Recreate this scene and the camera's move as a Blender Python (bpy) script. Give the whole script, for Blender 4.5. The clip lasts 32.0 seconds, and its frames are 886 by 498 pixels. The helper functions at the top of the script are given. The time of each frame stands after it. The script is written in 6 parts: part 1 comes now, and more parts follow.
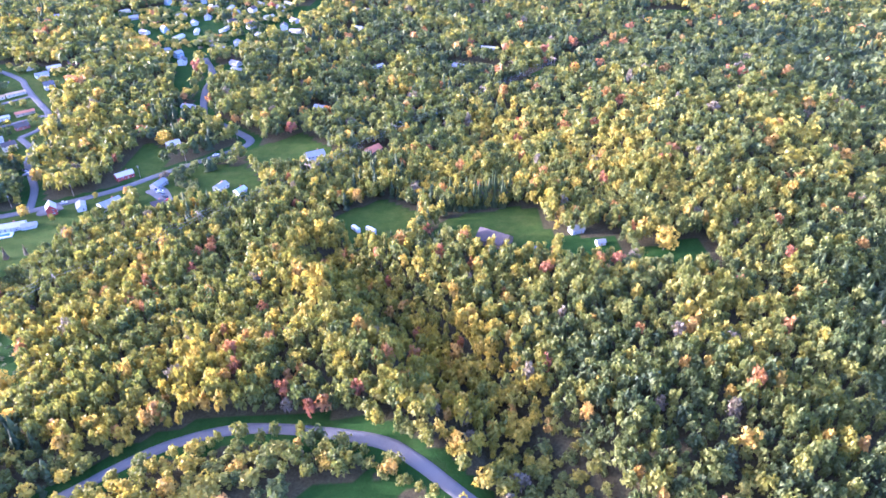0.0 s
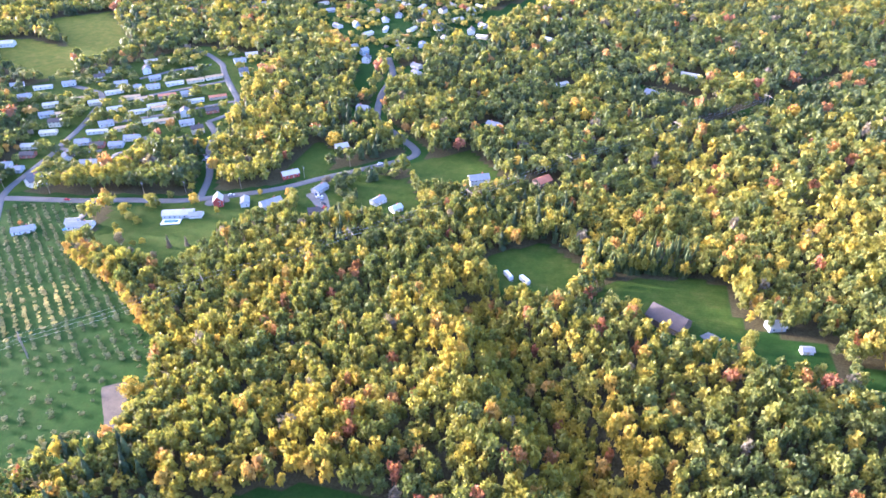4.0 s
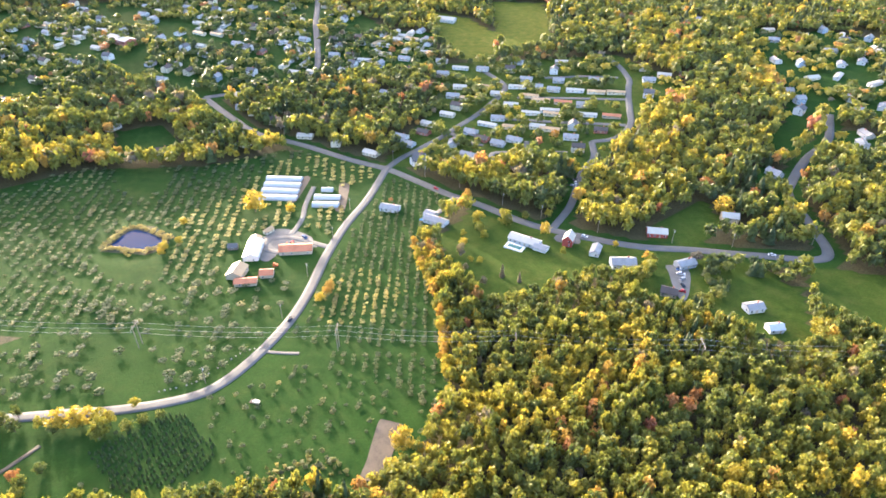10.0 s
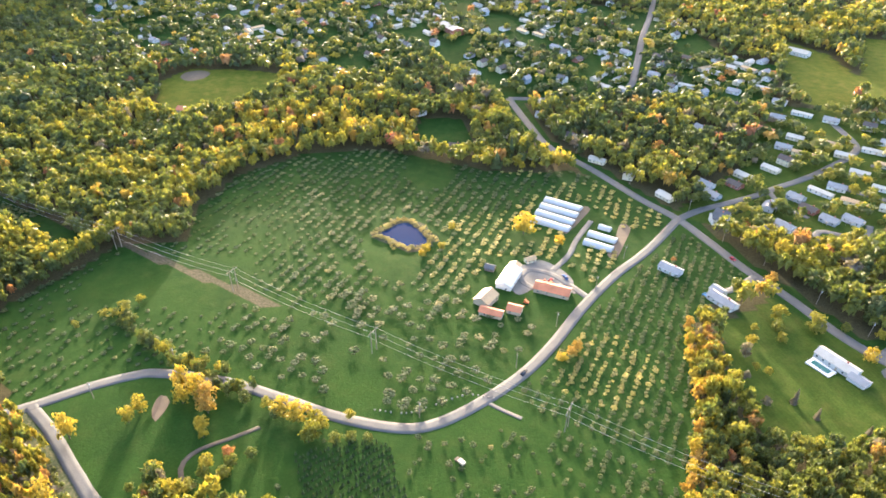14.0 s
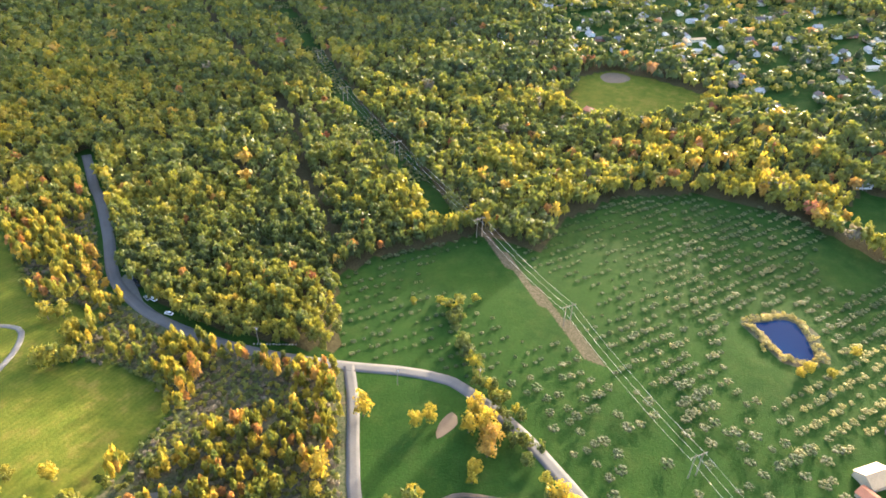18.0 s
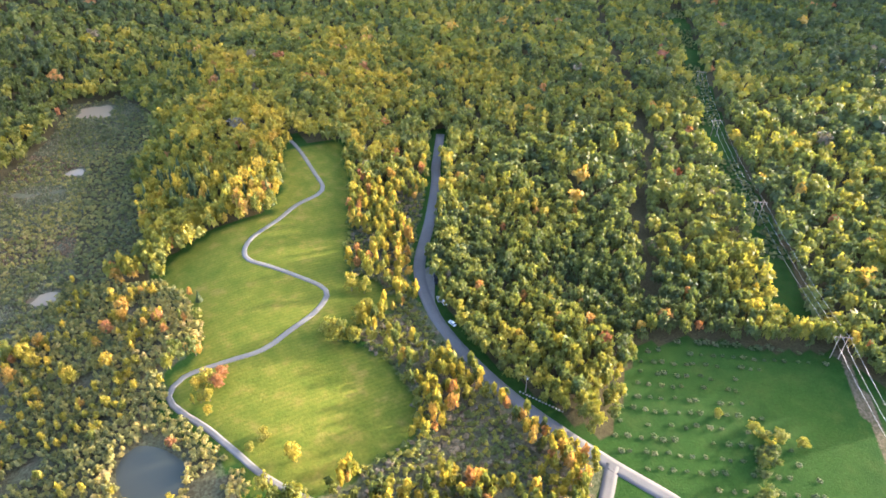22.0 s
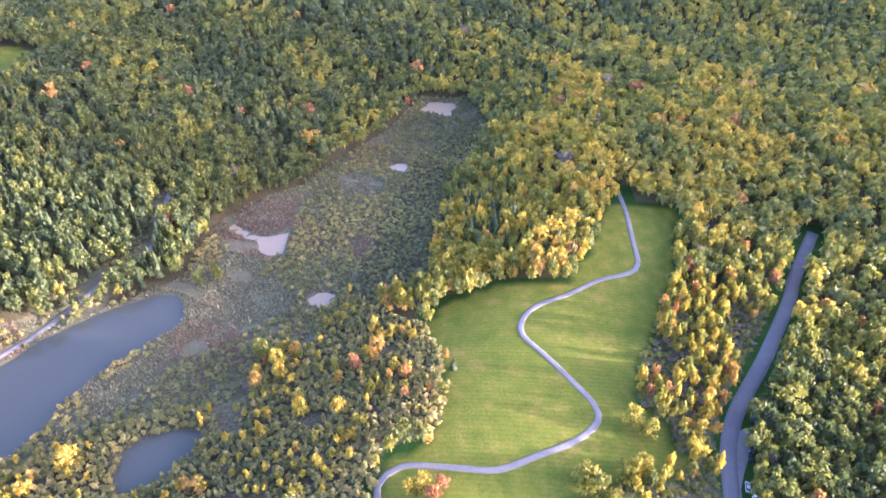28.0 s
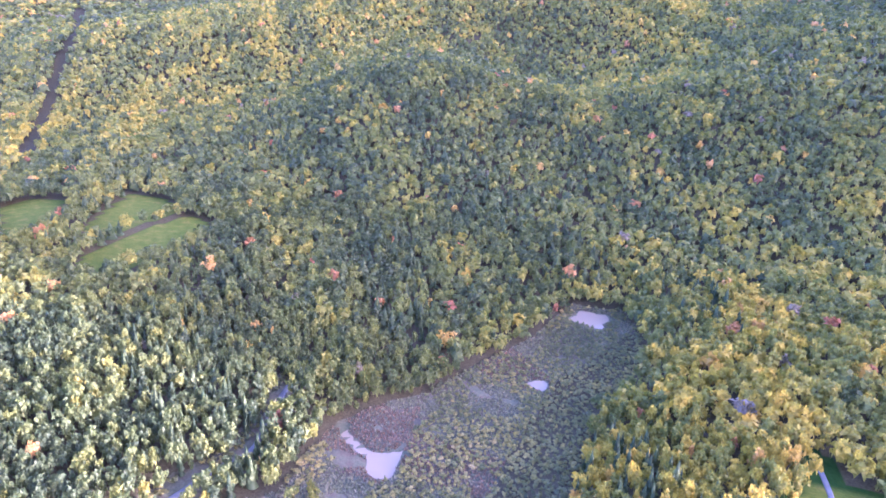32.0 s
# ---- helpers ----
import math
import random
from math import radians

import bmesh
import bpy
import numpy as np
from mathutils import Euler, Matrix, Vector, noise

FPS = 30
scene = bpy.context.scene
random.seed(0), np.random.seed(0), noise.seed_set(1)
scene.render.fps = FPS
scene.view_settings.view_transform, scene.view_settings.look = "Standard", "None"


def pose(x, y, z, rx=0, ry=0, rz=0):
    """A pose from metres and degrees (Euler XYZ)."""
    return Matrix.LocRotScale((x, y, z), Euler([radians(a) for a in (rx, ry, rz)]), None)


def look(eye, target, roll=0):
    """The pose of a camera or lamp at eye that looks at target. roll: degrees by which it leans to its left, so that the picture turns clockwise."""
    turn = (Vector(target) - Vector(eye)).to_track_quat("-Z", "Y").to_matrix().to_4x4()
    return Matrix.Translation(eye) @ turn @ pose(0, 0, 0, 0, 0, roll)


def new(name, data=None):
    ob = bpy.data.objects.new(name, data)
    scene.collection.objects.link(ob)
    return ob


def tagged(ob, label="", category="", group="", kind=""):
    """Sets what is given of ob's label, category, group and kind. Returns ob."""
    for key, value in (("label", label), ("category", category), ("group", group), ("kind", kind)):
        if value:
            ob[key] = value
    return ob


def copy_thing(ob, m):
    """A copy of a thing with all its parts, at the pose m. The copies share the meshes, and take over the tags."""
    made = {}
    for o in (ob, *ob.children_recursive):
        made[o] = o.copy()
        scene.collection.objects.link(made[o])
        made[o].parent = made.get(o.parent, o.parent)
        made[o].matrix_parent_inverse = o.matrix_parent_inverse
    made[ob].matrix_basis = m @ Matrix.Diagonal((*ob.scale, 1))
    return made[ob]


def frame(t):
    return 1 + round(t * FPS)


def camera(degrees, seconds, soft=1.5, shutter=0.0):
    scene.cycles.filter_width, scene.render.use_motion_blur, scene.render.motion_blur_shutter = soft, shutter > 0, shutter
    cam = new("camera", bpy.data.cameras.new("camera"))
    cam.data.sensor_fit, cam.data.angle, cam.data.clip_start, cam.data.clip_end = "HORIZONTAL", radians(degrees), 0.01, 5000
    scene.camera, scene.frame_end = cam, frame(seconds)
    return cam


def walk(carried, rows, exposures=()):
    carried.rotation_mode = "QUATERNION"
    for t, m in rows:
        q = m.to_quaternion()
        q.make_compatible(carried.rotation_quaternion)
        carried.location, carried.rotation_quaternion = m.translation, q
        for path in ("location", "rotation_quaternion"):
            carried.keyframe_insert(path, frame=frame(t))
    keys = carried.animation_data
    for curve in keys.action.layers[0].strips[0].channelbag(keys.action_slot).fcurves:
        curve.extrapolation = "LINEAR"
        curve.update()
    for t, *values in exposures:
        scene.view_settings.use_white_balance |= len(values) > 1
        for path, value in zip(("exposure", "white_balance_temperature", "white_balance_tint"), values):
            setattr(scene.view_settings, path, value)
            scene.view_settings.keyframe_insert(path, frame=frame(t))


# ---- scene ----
# The drone's arc: seconds, place in metres, heading (to the left of +y), pitch and roll in degrees.
PATH = [
    (0, -0.00, 0.00, 210.00, -0.00, -32.99, -0.89),
    (0.5, -0.27, 6.94, 210.19, 1.77, -33.00, -0.91),
    (1, -0.63, 13.83, 210.41, 3.61, -32.98, -0.86),
    (1.5, -1.14, 20.54, 210.65, 5.45, -32.97, -0.80),
    (2, -2.00, 27.24, 210.93, 7.33, -32.97, -0.75),
    (2.5, -3.19, 33.90, 211.25, 9.47, -32.97, -0.69),
    (3, -4.47, 40.47, 211.58, 11.70, -32.99, -0.64),
    (3.5, -6.08, 46.74, 211.89, 13.81, -33.03, -0.57),
    (5.5, -15.82, 71.88, 212.97, 24.69, -33.09, -0.25),
    (6, -19.18, 77.81, 213.39, 27.51, -33.15, -0.11),
    (6.5, -22.62, 83.53, 213.85, 30.39, -33.19, -0.08),
    (7, -26.03, 89.08, 214.27, 33.28, -33.23, -0.08),
    (7.5, -29.63, 94.46, 214.54, 36.16, -33.27, -0.08),
    (8, -33.59, 99.67, 214.68, 39.18, -33.27, 0.01),
    (8.5, -38.04, 104.56, 214.73, 42.31, -33.30, 0.17),
    (9, -42.78, 109.09, 214.78, 45.41, -33.33, 0.27),
    (9.5, -47.81, 113.36, 214.85, 48.56, -33.37, 0.32),
    (10, -52.98, 117.32, 214.91, 51.67, -33.40, 0.31),
    (10.5, -58.34, 121.01, 214.96, 55.06, -33.42, 0.36),
    (11, -63.92, 124.49, 215.03, 58.19, -33.48, 0.46),
    (11.5, -69.78, 127.66, 215.18, 61.19, -33.54, 0.45),
    (12, -75.67, 130.47, 215.38, 64.41, -33.61, 0.47),
    (12.5, -81.65, 133.06, 215.51, 67.89, -33.65, 0.48),
    (13, -87.84, 135.32, 215.56, 71.59, -33.71, 0.52),
    (13.5, -94.19, 137.10, 215.46, 75.28, -33.75, 0.55),
    (15.5, -122.08, 138.97, 213.07, 93.41, -33.85, 0.72),
    (16, -129.03, 138.04, 212.68, 98.19, -33.96, 0.72),
    (16.5, -135.86, 136.60, 212.42, 102.92, -34.07, 0.68),
    (17, -142.48, 134.75, 212.30, 107.53, -34.19, 0.70),
    (17.5, -148.54, 132.69, 212.30, 112.04, -34.28, 0.66),
    (18, -154.22, 130.23, 212.32, 116.54, -34.39, 0.64),
    (18.5, -159.75, 127.44, 212.30, 121.04, -34.49, 0.59),
    (19, -165.07, 124.27, 212.17, 125.43, -34.58, 0.60),
    (19.5, -170.19, 120.61, 211.90, 129.85, -34.65, 0.49),
    (20, -175.02, 116.40, 211.51, 134.22, -34.74, 0.51),
    (20.5, -179.46, 111.62, 211.09, 138.57, -34.79, 0.46),
    (21, -183.51, 106.80, 210.72, 142.85, -34.85, 0.39),
    (21.5, -187.45, 101.84, 210.38, 146.56, -34.89, 0.35),
    (22, -191.16, 96.65, 210.07, 149.72, -34.93, 0.26),
    (22.5, -194.65, 91.32, 209.77, 152.89, -34.98, 0.16),
    (23, -197.81, 85.74, 209.53, 156.20, -35.00, 0.05),
    (23.5, -200.60, 79.97, 209.35, 159.54, -35.03, -0.04),
    (24, -202.95, 74.02, 209.22, 162.95, -35.05, -0.10),
    (24.5, -204.85, 67.88, 209.12, 166.44, -35.08, -0.21),
    (25, -206.50, 61.61, 208.92, 169.83, -35.12, -0.34),
    (25.5, -207.86, 55.22, 208.43, 173.19, -35.09, -0.37),
    (27.5, -209.26, 28.07, 203.19, 178.53, -34.52, 0.50),
    (28, -209.49, 21.70, 202.56, 181.29, -34.45, 0.47),
    (28.5, -209.48, 15.28, 202.21, 183.47, -34.43, 0.51),
    (29, -209.17, 8.76, 202.09, 185.62, -34.44, 0.56),
    (29.5, -208.49, 2.12, 202.11, 188.51, -33.53, 0.66),
    (30, -207.62, -4.48, 202.15, 191.52, -30.74, 0.76),
    (30.5, -206.71, -11.11, 202.13, 194.19, -27.78, 0.88),
    (31, -205.67, -17.60, 202.04, 194.76, -24.79, 1.04),
    (31.5, -204.40, -23.72, 201.87, 195.15, -21.78, 1.18),
    (32, -203.03, -29.61, 201.66, 195.46, -18.76, 1.29),
]


def aim(x, y, z, yaw, pitch, roll):
    yaw, pitch = radians(yaw), radians(pitch)
    ahead = Vector((-math.sin(yaw) * math.cos(pitch), math.cos(yaw) * math.cos(pitch), math.sin(pitch)))
    return look((x, y, z), Vector((x, y, z)) + 100 * ahead, roll)


cam = camera(69.46, 32.0, soft=1.65)
EXPOSURE = [(0, 3.88, 4250, 47), (6, 3.82, 4800, 28), (12, 3.64, 5400, 20), (17, 3.62, 5500, 17), (20, 3.72, 5350, 16), (25, 4.04, 4950, 35), (28, 4.06, 4750, 45), (30, 4.14, 4540, 54), (32, 4.36, 4370, 64)]
walk(cam, [(row[0], aim(*row[1:])) for row in PATH], EXPOSURE)

# ---- world ----
SUN_YAW, SUN_UP = 85.0, 6.4
world = bpy.data.worlds.new("sky")
scene.world = world
world.use_nodes = True
wn = world.node_tree
sky = wn.nodes.new("ShaderNodeTexSky")
sky.sky_type, sky.sun_disc = "NISHITA", False
sky.sun_elevation, sky.sun_rotation = radians(SUN_UP), radians(-SUN_YAW)
sky.air_density, sky.dust_density, sky.ozone_density = 0.8, 5.0, 0.2
wn.links.new(sky.outputs[0], wn.nodes["Background"].inputs[0])
wn.nodes["Background"].inputs[1].default_value = 0.15
sun = new("sun", bpy.data.lights.new("sun", "SUN"))
sun.data.energy, sun.data.angle, sun.data.color = 1.85, radians(1.4), (1.0, 0.8, 0.47)
sun.matrix_world = look((-math.sin(radians(SUN_YAW)), math.cos(radians(SUN_YAW)), math.tan(radians(SUN_UP))), (0, 0, 0))


# ---- materials ----
def material(name, rough=0.8, metal=0.0):
    m = bpy.data.materials.new(name)
    m.use_nodes = True
    p = m.node_tree.nodes["Principled BSDF"]
    p.inputs["Roughness"].default_value, p.inputs["Metallic"].default_value = rough, metal
    p.inputs["Specular IOR Level"].default_value = 0.25
    return m, m.node_tree, p


def node(tree, kind, **values):
    n = tree.nodes.new(kind)
    for key, value in values.items():
        if key in ("blend_type", "data_type", "operation", "attribute_name", "noise_dimensions", "feature", "wave_type", "bands_direction"):
            setattr(n, key, value)
        else:
            n.inputs[key.replace("_", " ")].default_value = value
    return n


def noise_at(tree, scale, detail=3.0, rough=0.55):
    geo = tree.nodes.new("ShaderNodeNewGeometry")
    n = node(tree, "ShaderNodeTexNoise", Scale=scale, Detail=detail, Roughness=rough)
    tree.links.new(geo.outputs["Position"], n.inputs["Vector"])
    return n.outputs["Fac"]


def mixed(tree, fac, a, b, how="MIX"):
    n = node(tree, "ShaderNodeMix", data_type="RGBA", blend_type=how)
    for socket, value in ((n.inputs[0], fac), (n.inputs[6], a), (n.inputs[7], b)):
        if hasattr(value, "links"):
            tree.links.new(value, socket)
        else:
            socket.default_value = value if isinstance(value, (int, float)) else (*value, 1)
    return n.outputs[2]


def ramp(tree, fac, *stops):
    n = tree.nodes.new("ShaderNodeValToRGB")
    e = n.color_ramp.elements
    while len(e) < len(stops):
        e.new(0.5)
    for k, (place, colour) in enumerate(stops):
        e[k].position, e[k].color = place, (*colour, 1) if len(colour) == 3 else colour
    tree.links.new(fac, n.inputs[0])
    return n.outputs[0]


def bumped(tree, p, height, strength=0.4, distance=0.1):
    b = node(tree, "ShaderNodeBump", Strength=strength, Distance=distance)
    tree.links.new(height, b.inputs["Height"])
    tree.links.new(b.outputs[0], p.inputs["Normal"])


def plain(name, colour, rough=0.7, grain=3.0, worn=0.35, metal=0.0, bump=0.2):
    """One paint, stone or wood, with grain and stains at two scales."""
    m, tree, p = material(name, rough, metal)
    dark = tuple(c * (1 - worn) for c in colour)
    light = tuple(min(1, c * (1 + worn * 0.5)) for c in colour)
    c = mixed(tree, ramp(tree, noise_at(tree, grain, 4), (0.3, (0, 0, 0)), (0.7, (1, 1, 1))), dark, colour)
    c = mixed(tree, ramp(tree, noise_at(tree, grain * 0.11, 3), (0.35, (0, 0, 0)), (0.75, (1, 1, 1))), c, light)
    tree.links.new(c, p.inputs["Base Color"])
    bumped(tree, p, noise_at(tree, grain * 3), bump, 0.05)
    return m


def leaf_material(name, stops, through_light=0.38):
    """Foliage: the tree's own tint picks its colour, each spray varies a little, light comes through the leaves yellower."""
    m, tree, p = material(name, 0.6)
    tint = node(tree, "ShaderNodeAttribute", attribute_name="tint").outputs["Fac"]
    geo = tree.nodes.new("ShaderNodeNewGeometry")
    c = ramp(tree, tint, *stops)
    v = ramp(tree, geo.outputs["Random Per Island"], (0.0, (0.76, 0.8, 0.8)), (0.5, (1, 1, 1)), (1.0, (1.2, 1.16, 1.0)))
    c = mixed(tree, 0.85, c, v, "MULTIPLY")
    v = ramp(tree, noise_at(tree, 0.7, 3, 0.6), (0.3, (0.72, 0.74, 0.74)), (0.66, (1.16, 1.14, 1.06)))
    c = mixed(tree, 0.8, c, v, "MULTIPLY")
    tree.links.new(c, p.inputs["Base Color"])
    t = tree.nodes.new("ShaderNodeBsdfTranslucent")
    tree.links.new(mixed(tree, 1.0, c, (1.35, 1.35, 0.7), "MULTIPLY"), t.inputs["Color"])
    mix = node(tree, "ShaderNodeMixShader")
    mix.inputs[0].default_value = through_light
    tree.links.new(p.outputs[0], mix.inputs[1])
    tree.links.new(t.outputs[0], mix.inputs[2])
    tree.links.new(mix.outputs[0], tree.nodes["Material Output"].inputs["Surface"])
    return m


AUTUMN = ((0.0, (0.06, 0.08, 0.033)), (0.2, (0.098, 0.118, 0.034)), (0.4, (0.172, 0.175, 0.034)), (0.58, (0.27, 0.232, 0.03)),
          (0.74, (0.4, 0.3, 0.035)), (0.86, (0.37, 0.22, 0.06)), (0.94, (0.3, 0.12, 0.07)), (1.0, (0.18, 0.15, 0.115)))
LEAVES = leaf_material("autumn_leaves", AUTUMN)
NEEDLES = leaf_material("needles", ((0.0, (0.04, 0.058, 0.024)), (0.5, (0.062, 0.085, 0.03)), (1.0, (0.095, 0.115, 0.04))))
SCRUB = leaf_material("scrub_leaves", ((0.0, (0.085, 0.1, 0.048)), (0.4, (0.165, 0.165, 0.06)), (0.7, (0.29, 0.25, 0.075)), (1.0, (0.38, 0.28, 0.13))))
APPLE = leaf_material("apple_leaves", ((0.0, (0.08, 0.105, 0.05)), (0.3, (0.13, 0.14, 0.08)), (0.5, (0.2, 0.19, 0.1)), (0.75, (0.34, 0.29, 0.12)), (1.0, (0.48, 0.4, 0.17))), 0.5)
REED = leaf_material("reed_blades", ((0.0, (0.1, 0.11, 0.06)), (0.35, (0.17, 0.165, 0.1)), (0.6, (0.22, 0.2, 0.13)), (0.85, (0.17, 0.115, 0.075)), (1.0, (0.2, 0.13, 0.09))), 0.35)
BARK = plain("bark", (0.14, 0.11, 0.085), 0.9, 6.0, 0.5)
PALE_BARK = plain("pale_bark", (0.42, 0.38, 0.33), 0.85, 6.0, 0.4)


def ground_material():
    m, tree, p = material("meadow_and_forest_floor", 0.95)
    p.inputs["Specular IOR Level"].default_value = 0.03
    zone = node(tree, "ShaderNodeAttribute", attribute_name="zone").outputs["Color"]
    split = tree.nodes.new("ShaderNodeSeparateColor")
    tree.links.new(zone, split.inputs[0])
    fine, mid, broad = noise_at(tree, 0.9, 5, 0.7), noise_at(tree, 0.13, 4), noise_at(tree, 0.022, 3)
    floor = ramp(tree, fine, (0.3, (0.03, 0.026, 0.014)), (0.7, (0.085, 0.075, 0.035)))
    grass = ramp(tree, mid, (0.25, (0.013, 0.036, 0.007)), (0.5, (0.02, 0.046, 0.009)), (0.78, (0.036, 0.056, 0.013)))
    grass = mixed(tree, ramp(tree, broad, (0.35, (0, 0, 0)), (0.7, (0.75, 0.75, 0.75))), grass, (0.024, 0.055, 0.009))
    mown = ramp(tree, mid, (0.25, (0.064, 0.088, 0.011)), (0.55, (0.098, 0.108, 0.015)), (0.8, (0.155, 0.126, 0.03)))
    swath = node(tree, "ShaderNodeTexWave", wave_type="RINGS", Scale=0.15, Distortion=5.0, Detail=2.0, Detail_Scale=0.12)
    place = tree.nodes.new("ShaderNodeNewGeometry")
    moved = node(tree, "ShaderNodeMapping")
    moved.inputs["Location"].default_value = (262, 55, 0)
    tree.links.new(place.outputs["Position"], moved.inputs[0])
    tree.links.new(moved.outputs[0], swath.inputs["Vector"])
    mown = mixed(tree, 0.2, mown, ramp(tree, swath.outputs["Fac"], (0.1, (0.62, 0.7, 0.62)), (0.7, (1.14, 1.1, 1.0))), "MULTIPLY")
    lawn = node(tree, "ShaderNodeAttribute", attribute_name="zone").outputs["Alpha"]
    grass = mixed(tree, lawn, grass, mown)
    grass = mixed(tree, 0.6, grass, ramp(tree, fine, (0.3, (0.6, 0.6, 0.6)), (0.7, (1.25, 1.25, 1.2))), "MULTIPLY")
    reed = ramp(tree, mid, (0.3, (0.075, 0.08, 0.042)), (0.52, (0.1, 0.096, 0.055)), (0.75, (0.1, 0.066, 0.042)))
    reed = mixed(tree, 0.7, reed, ramp(tree, fine, (0.3, (0.5, 0.5, 0.5)), (0.7, (1.3, 1.3, 1.3))), "MULTIPLY")
    earth = ramp(tree, fine, (0.3, (0.06, 0.046, 0.03)), (0.7, (0.115, 0.092, 0.062)))
    edge = node(tree, "ShaderNodeMath", operation="MULTIPLY_ADD")
    edge.inputs[1].default_value, edge.inputs[2].default_value = 0.5, -0.25
    tree.links.new(fine, edge.inputs[0])

    def soft(channel):
        s = node(tree, "ShaderNodeMath", operation="ADD")
        tree.links.new(split.outputs[channel], s.inputs[0])
        tree.links.new(edge.outputs[0], s.inputs[1])
        return ramp(tree, s.outputs[0], (0.4, (0, 0, 0)), (0.6, (1, 1, 1)))

    c = mixed(tree, soft(0), floor, grass)
    c = mixed(tree, soft(1), c, reed)
    c = mixed(tree, soft(2), c, earth)
    tree.links.new(c, p.inputs["Base Color"])
    bumped(tree, p, fine, 0.8, 0.35)
    return m


GROUND = ground_material()
ASPHALT = plain("worn_asphalt", (0.1, 0.098, 0.093), 0.85, 1.2, 0.18)
TRACK = plain("bare_earth_track", (0.085, 0.07, 0.052), 0.95, 1.5, 0.4)
GRAVEL = plain("pale_gravel", (0.135, 0.128, 0.115), 0.95, 1.5, 0.3)


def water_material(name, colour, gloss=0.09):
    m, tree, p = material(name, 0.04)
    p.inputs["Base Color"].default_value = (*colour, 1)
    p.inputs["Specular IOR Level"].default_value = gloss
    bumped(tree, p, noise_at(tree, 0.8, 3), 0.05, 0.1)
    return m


# Blue of the reflected sky put into the base colour, gloss kept low.
WATER = water_material("blue_sky_tinted_water", (0.005, 0.022, 0.075), 0.03)
# Grey of the reflected sky painted into the murky water's base colour.
MURKY_SKY_TINT = water_material("murky_sky_tinted_water", (0.05, 0.056, 0.045))
# Silt, with the bright sky reflection painted in as a paler base.
SILTY_SKY_TINT = water_material("silty_sky_tinted_water", (0.2, 0.16, 0.1))


# ---- the lie of the land ----
def inside(poly, x, y):
    hit = np.zeros(np.shape(x), bool)
    for (ax, ay), (bx, by) in zip(poly, poly[1:] + poly[:1]):
        if ay != by:
            hit ^= ((ay > y) != (by > y)) & (x < (bx - ax) * (y - ay) / (by - ay) + ax)
    return hit


def off_line(line, x, y):
    """Distance from the points to a line of straight pieces."""
    best = np.full(np.shape(x), 1e9)
    for (ax, ay), (bx, by) in zip(line, line[1:]):
        dx, dy = bx - ax, by - ay
        s = np.clip(((x - ax) * dx + (y - ay) * dy) / (dx * dx + dy * dy + 1e-9), 0, 1)
        best = np.minimum(best, np.hypot(x - ax - s * dx, y - ay - s * dy))
    return best


STEP, SWELL = 300.0, 270.0
HILLS = [
    (-5.4, 10.3, -10.5, 2.1, 33.4), (-12.5, 9.4, 0.9, -14.8, 20.8), (2.8, -21.7, 12.9, 6.8, 6.0),
    (5.3, -16.2, -2.2, -5.0, 13.2), (-1.1, -4.9, -4.6, -14.0, 7.4), (-0.5, 0.9, 10.3, 5.4, 3.1),
]


KNOLLS = [(116, -1030, 150, 60), (580, -1420, 220, 45), (-70, -1300, 150, -45), (-330, -1050, 130, 35), (380, -1000, 140, -30), (-290, -1750, 260, 50),
          (250, -1750, 200, 60), (800, -1100, 180, 50), (-620, -1300, 200, 60), (20, -760, 90, 14), (230, -720, 80, -10), (-520, -820, 120, 22),
          (-120, -640, 70, 8), (120, 190, 45, 6), (-90, 215, 30, 5), (230, 480, 90, 14), (60, 480, 60, -5)]
RAVINE = [(-66, 315), (-44, 284), (-28, 256), (-12, 235), (-2, 215), (8, 196), (24, 172), (44, 140), (60, 100)]
LAWN_RIDGE = [(-205, -90), (-245, -170), (-265, -230), (-300, -310), (-350, -420)]
MARSH_TROUGH = [(40, -110), (-40, -160), (-85, -230), (-120, -300), (-165, -390), (-190, -490)]
CREST = [(-74, 292), (-58, 264), (-44, 234), (-32, 209), (-18, 190), (0, 174)]


def rolling(x, y):
    """Height of the bare land: broad swells, the long ridge that climbs in the south, and an unseen mountain added in
    the west to shade the south.
    """
    x, y = np.asarray(x, float), np.asarray(y, float)
    h = np.zeros_like(x)
    for j, row in enumerate(HILLS):
        for i, high in enumerate(row):
            h = h + high * np.exp(-((x + 900 - STEP * i) ** 2 + (y + 650 - 320 * j) ** 2) / (2 * SWELL**2))
    r = np.clip((-y - 620 + 0.1 * (x + 200)) / 1500, 0, None)
    h = h + 420 * r**1.3 / (1 + 0.25 * r**1.3)
    # Unseen mountain, added in the west to keep the sun off the southern woods.
    s = np.clip((-y - 60) / 180, 0, 1)
    h = h + 660 * s * s * (3 - 2 * s) * np.exp(-((x + 2150) ** 2) / (2 * 330.0**2))
    for cx, cy, wide, high in KNOLLS:
        h = h + high * np.exp(-((x - cx) ** 2 + (y - cy) ** 2) / (2 * wide**2))
    s = np.clip((off_line(RAVINE, x, y)) / 30, 0, 1)
    h = h - 11 * (1 - s) ** 2 * (1 + 2 * s)
    h = h + 8 * np.exp(-(off_line(CREST, x, y) ** 2) / (2 * 16.0**2))
    h = h + 11 * np.exp(-(off_line(LAWN_RIDGE, x, y) ** 2) / (2 * 50.0**2))
    return h - 13 * np.exp(-(off_line(MARSH_TROUGH, x, y) ** 2) / (2 * 55.0**2))


